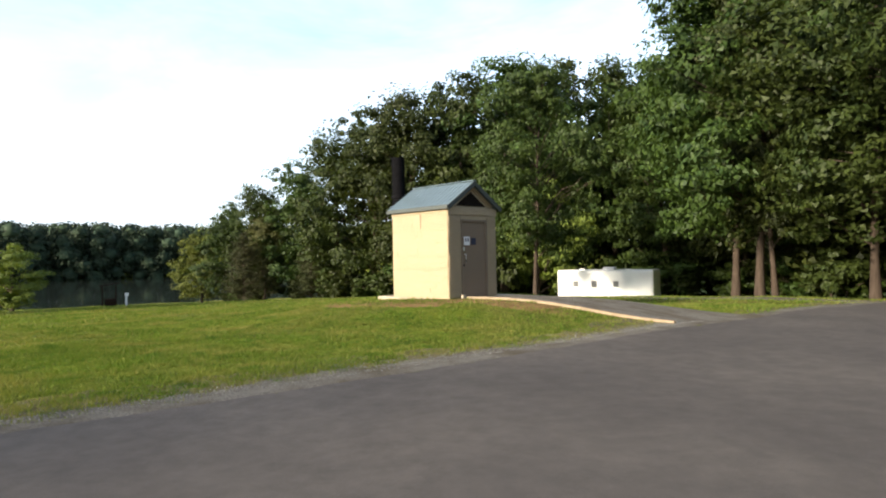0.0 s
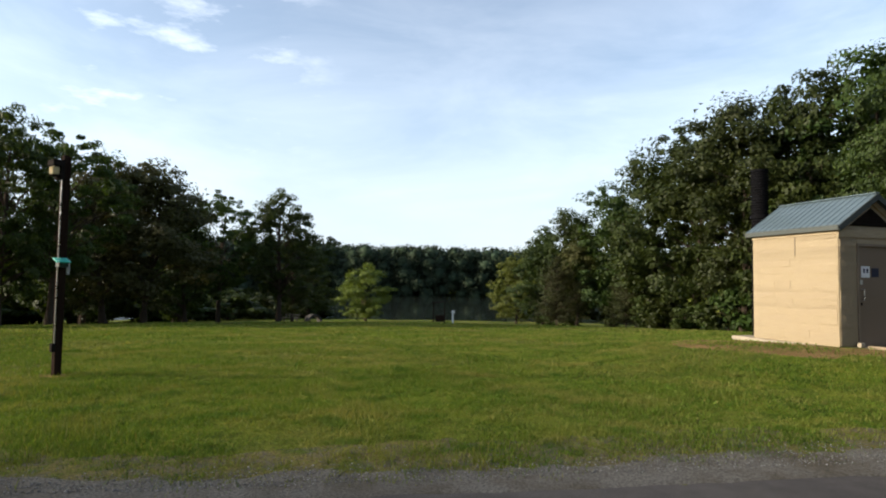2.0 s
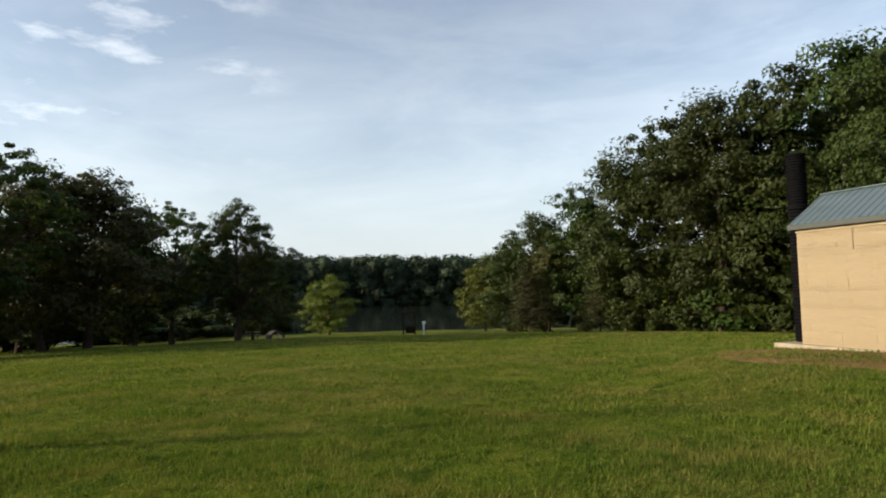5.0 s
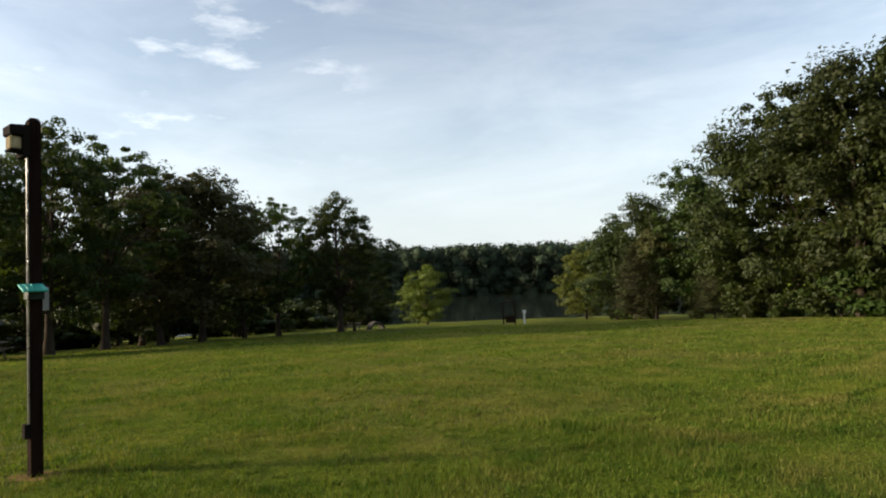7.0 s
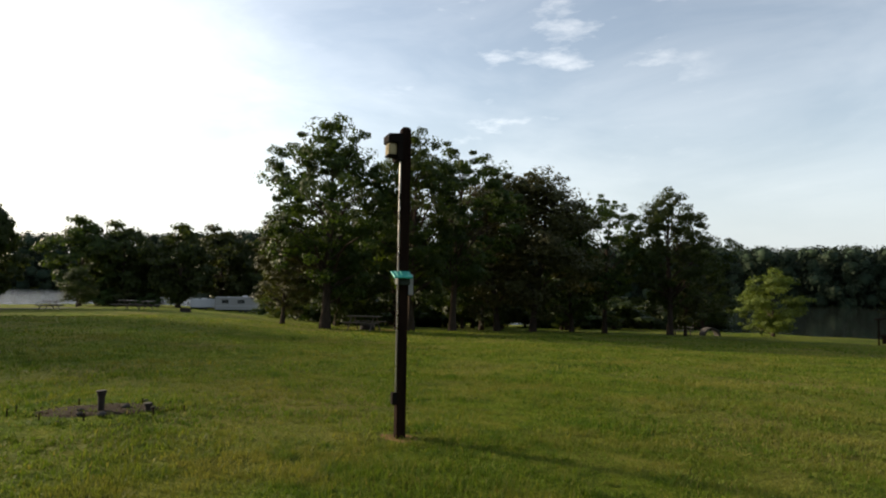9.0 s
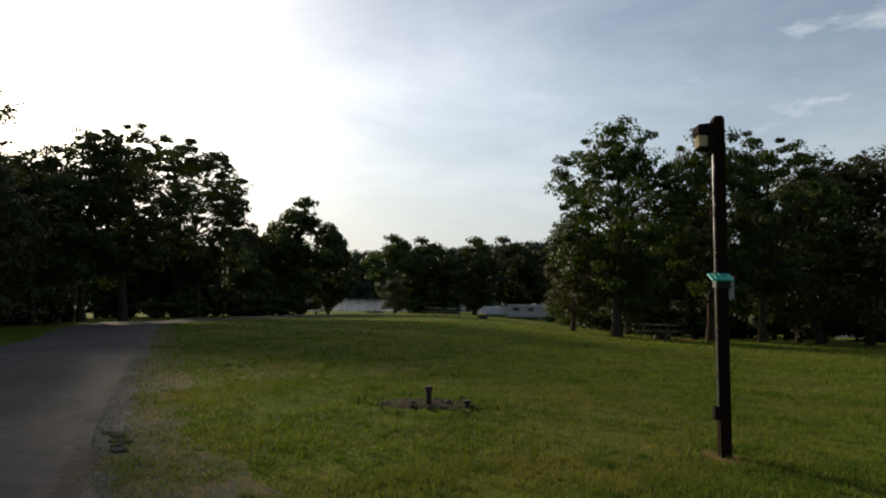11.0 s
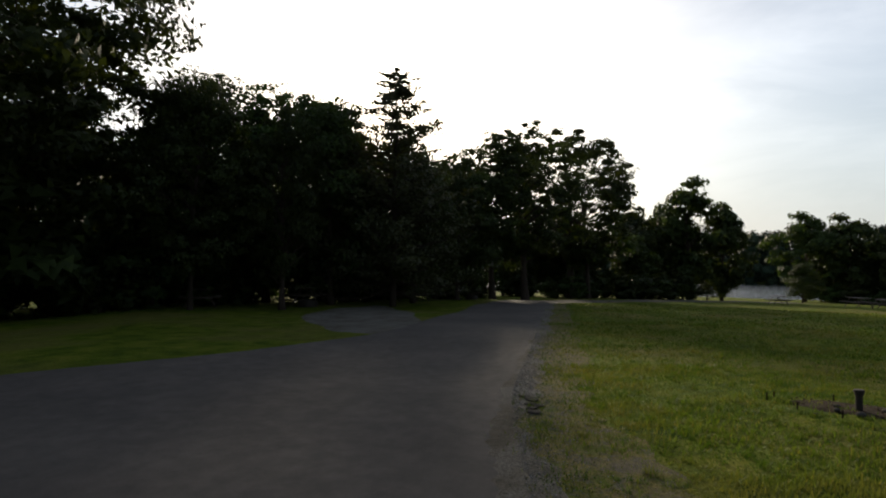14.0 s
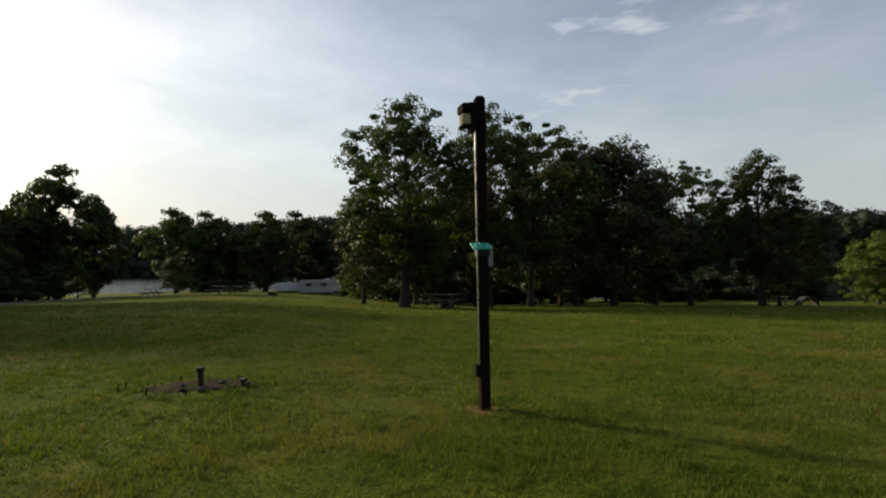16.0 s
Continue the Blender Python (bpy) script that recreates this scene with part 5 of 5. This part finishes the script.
parked_car(-74.5, -1.2, 70, CARPAINT, "dark parked car glinting in the sun")

# ---------------------------------------------------------------- grass blades and loose stones
rng = np.random.default_rng(77)


def on_field(x, y):
    ne = north_edge(x)
    ok = rng.random(len(x)) < ease(-0.42, 0.62, y - ne - 0.12 * np.sin(x * 0.9) - 0.10 * np.sin(x * 3.1 + 2 * np.sin(y * 5)))
    worn = np.exp(-(((x - 3.6) * 0.62 - (y - 14.4) * 0.79) ** 2 / 3.6 + ((x - 3.6) * 0.79 + (y - 14.4) * 0.62) ** 2 / 1.0)) + np.exp(-(((x - 5.2) * 0.5 - (y - 12.6) * 0.86) ** 2 / 3.0 + ((x - 5.2) * 0.86 + (y - 12.6) * 0.5) ** 2 / 0.5))
    ok &= rng.random(len(x)) > 0.66 * np.clip(worn, 0, 1)
    lx = (x - BX) * math.cos(radians(BT)) + (y - BY) * math.sin(radians(BT))
    ly = -(x - BX) * math.sin(radians(BT)) + (y - BY) * math.cos(radians(BT))
    ok &= ~((lx > -0.3) & (lx < 2.7) & (ly > -0.5) & (ly < BL + 0.85))
    ok &= ~((lx > 0.25) & (lx < 4.2) & (ly < -0.4) & (ly > -7))
    bare = ((x - CX) ** 2 + (y - CY) ** 2 < 0.30) | ((x - PX) ** 2 + (y - PY) ** 2 < 0.07)
    ok &= ~(bare & (rng.random(len(x)) < 0.72))
    return ok


def blades(count, centre, r0, r1, height, width):
    """Tapered blades strewn in a ring about a centre."""
    r = np.sqrt(rng.uniform(r0 ** 2, r1 ** 2, count))
    a = rng.uniform(0, 2 * math.pi, count)
    x, y = centre[0] + r * np.cos(a), centre[1] + r * np.sin(a)
    # bunches
    x, y = x + 0.06 * np.sin(y * 9 + x * 3), y + 0.06 * np.sin(x * 11)
    keep = on_field(x, y)
    x, y = x[keep], y[keep]
    n = len(x)
    lush = 0.65 + 0.45 * np.sin(x * 1.7 + 1.1 * np.sin(y * 1.3)) * np.sin(y * 2.1 + 0.7 * np.sin(x * 2.3)) + rng.uniform(-0.2, 0.35, n)
    h = height * np.clip(lush, 0.3, 1.4)
    z = land(x, y) - 0.005
    t = rng.uniform(0, 2 * math.pi, n)
    lean = rng.uniform(0.1, 0.9, n)
    d = np.stack([np.cos(t), np.sin(t), 0 * t], 1)
    s = np.stack([-np.sin(t), np.cos(t), 0 * t], 1)
    base = np.stack([x, y, z], 1)
    w = width * rng.uniform(0.6, 1.3, n)
    tip = base + d * (h * lean)[:, None] + np.array([0, 0, 1]) * (h * (1 - 0.35 * lean))[:, None]
    return np.stack([base - s * w[:, None], base + s * w[:, None], tip], 1)


def shoots(x, y, h, w, spread_out):
    """Blades at the places x, y, of those heights and widths."""
    n = len(x)
    t = rng.uniform(0, 2 * math.pi, n)
    lean = rng.uniform(0.1, spread_out, n)
    d = np.stack([np.cos(t), np.sin(t), 0 * t], 1)
    s = np.stack([-np.sin(t), np.cos(t), 0 * t], 1)
    base = np.stack([x, y, land(x, y) - 0.005], 1)
    tip = base + d * (h * lean)[:, None] + np.array([0, 0, 1]) * (h * (1 - 0.35 * lean))[:, None]
    return np.stack([base - s * w[:, None], base + s * w[:, None], tip], 1)


def clumps(count, centre, r0, r1, per, height, width):
    """Tufts of longer grass that the mower has missed."""
    r = np.sqrt(rng.uniform(r0 ** 2, r1 ** 2, count))
    a = rng.uniform(0, 2 * math.pi, count)
    cx, cy = centre[0] + r * np.cos(a), centre[1] + r * np.sin(a)
    size = np.repeat(rng.uniform(0.5, 1.25, count), per)
    x = np.repeat(cx, per) + rng.normal(0, 0.035, count * per) * size
    y = np.repeat(cy, per) + rng.normal(0, 0.035, count * per) * size
    keep = on_field(x, y)
    n = int(keep.sum())
    return shoots(x[keep], y[keep], height * size[keep] * rng.uniform(0.6, 1.1, n), width * rng.uniform(0.7, 1.2, n), 1.1)


def rank_grass_line(count):
    """A line of rank grass across the field, ending in a thick dark tuft."""
    u = rng.random(count)
    x = -3.3 + 4.4 * u + rng.normal(0, 0.05, count)
    y = 10.55 + 3.2 * u + 0.1 * np.sin(u * 9) + rng.normal(0, 0.06, count)
    head = rng.random(count) < 0.22
    x, y = np.where(head, -3.5 + rng.normal(0, 0.30, count), x), np.where(head, 10.45 + rng.normal(0, 0.13, count), y)
    return shoots(x, y, np.where(head, 0.12, 0.075) * rng.uniform(0.6, 1.1, count), 0.006 * rng.uniform(0.7, 1.2, count), 0.7)


mid_path = (-3.0, 5.4)
tufts = [blades(230000, mid_path, 0.0, 5.2, 0.060, 0.0048), blades(260000, mid_path, 4.8, 11.0, 0.064, 0.0080), blades(210000, mid_path, 10.2, 21.5, 0.075, 0.015), blades(120000, mid_path, 20.0, 40.0, 0.085, 0.030)]
tufts += [clumps(2600, mid_path, 0.5, 8.0, 24, 0.095, 0.0045), clumps(2600, mid_path, 7.0, 18.0, 18, 0.10, 0.008), rank_grass_line(3200)]
V = np.concatenate(tufts)
gm = quick_mesh("grass", V.reshape(-1, 3), np.arange(len(V) * 3).reshape(-1, 3), GRASS)
tagged(new("grass", gm), "short mown lawn grass with small tufts", "grass", kind="stuff")

# gravel along the edge of the road
n = 14000
x = rng.uniform(-18, 9, n)
off = np.abs(rng.normal(0.0, 0.32, n)) * (1 + 0.5 * np.sin(x * 1.3) * np.sin(x * 0.47 + 1)) - 0.30
y = north_edge(x) + off
z = land(x, y) + 0.016
s = rng.uniform(0.003, 0.009, n) * np.where(rng.random(n) < 0.05, 1.7, 1.0)
octa = np.array([(1, 0, 0), (-1, 0, 0), (0, 1, 0), (0, -1, 0), (0, 0, 0.7), (0, 0, -0.7)], float)
tri = np.array([(0, 2, 4), (2, 1, 4), (1, 3, 4), (3, 0, 4), (2, 0, 5), (1, 2, 5), (3, 1, 5), (0, 3, 5)])
th = rng.uniform(0, 6.28, n)
o = octa[None] * (s[:, None, None] * rng.uniform(0.6, 1.2, (n, 6, 1)))
ox = o[..., 0] * np.cos(th)[:, None] - o[..., 1] * np.sin(th)[:, None]
oy = o[..., 0] * np.sin(th)[:, None] + o[..., 1] * np.cos(th)[:, None]
V = np.stack([x[:, None] + ox, y[:, None] + oy, z[:, None] + o[..., 2]], -1)
F = (tri[None] + (np.arange(n) * 6)[:, None, None]).reshape(-1, 3)
tagged(new("gravel", quick_mesh("gravel", V.reshape(-1, 3), F, STONE)), "loose grey gravel along the road edge", "gravel", kind="stuff")
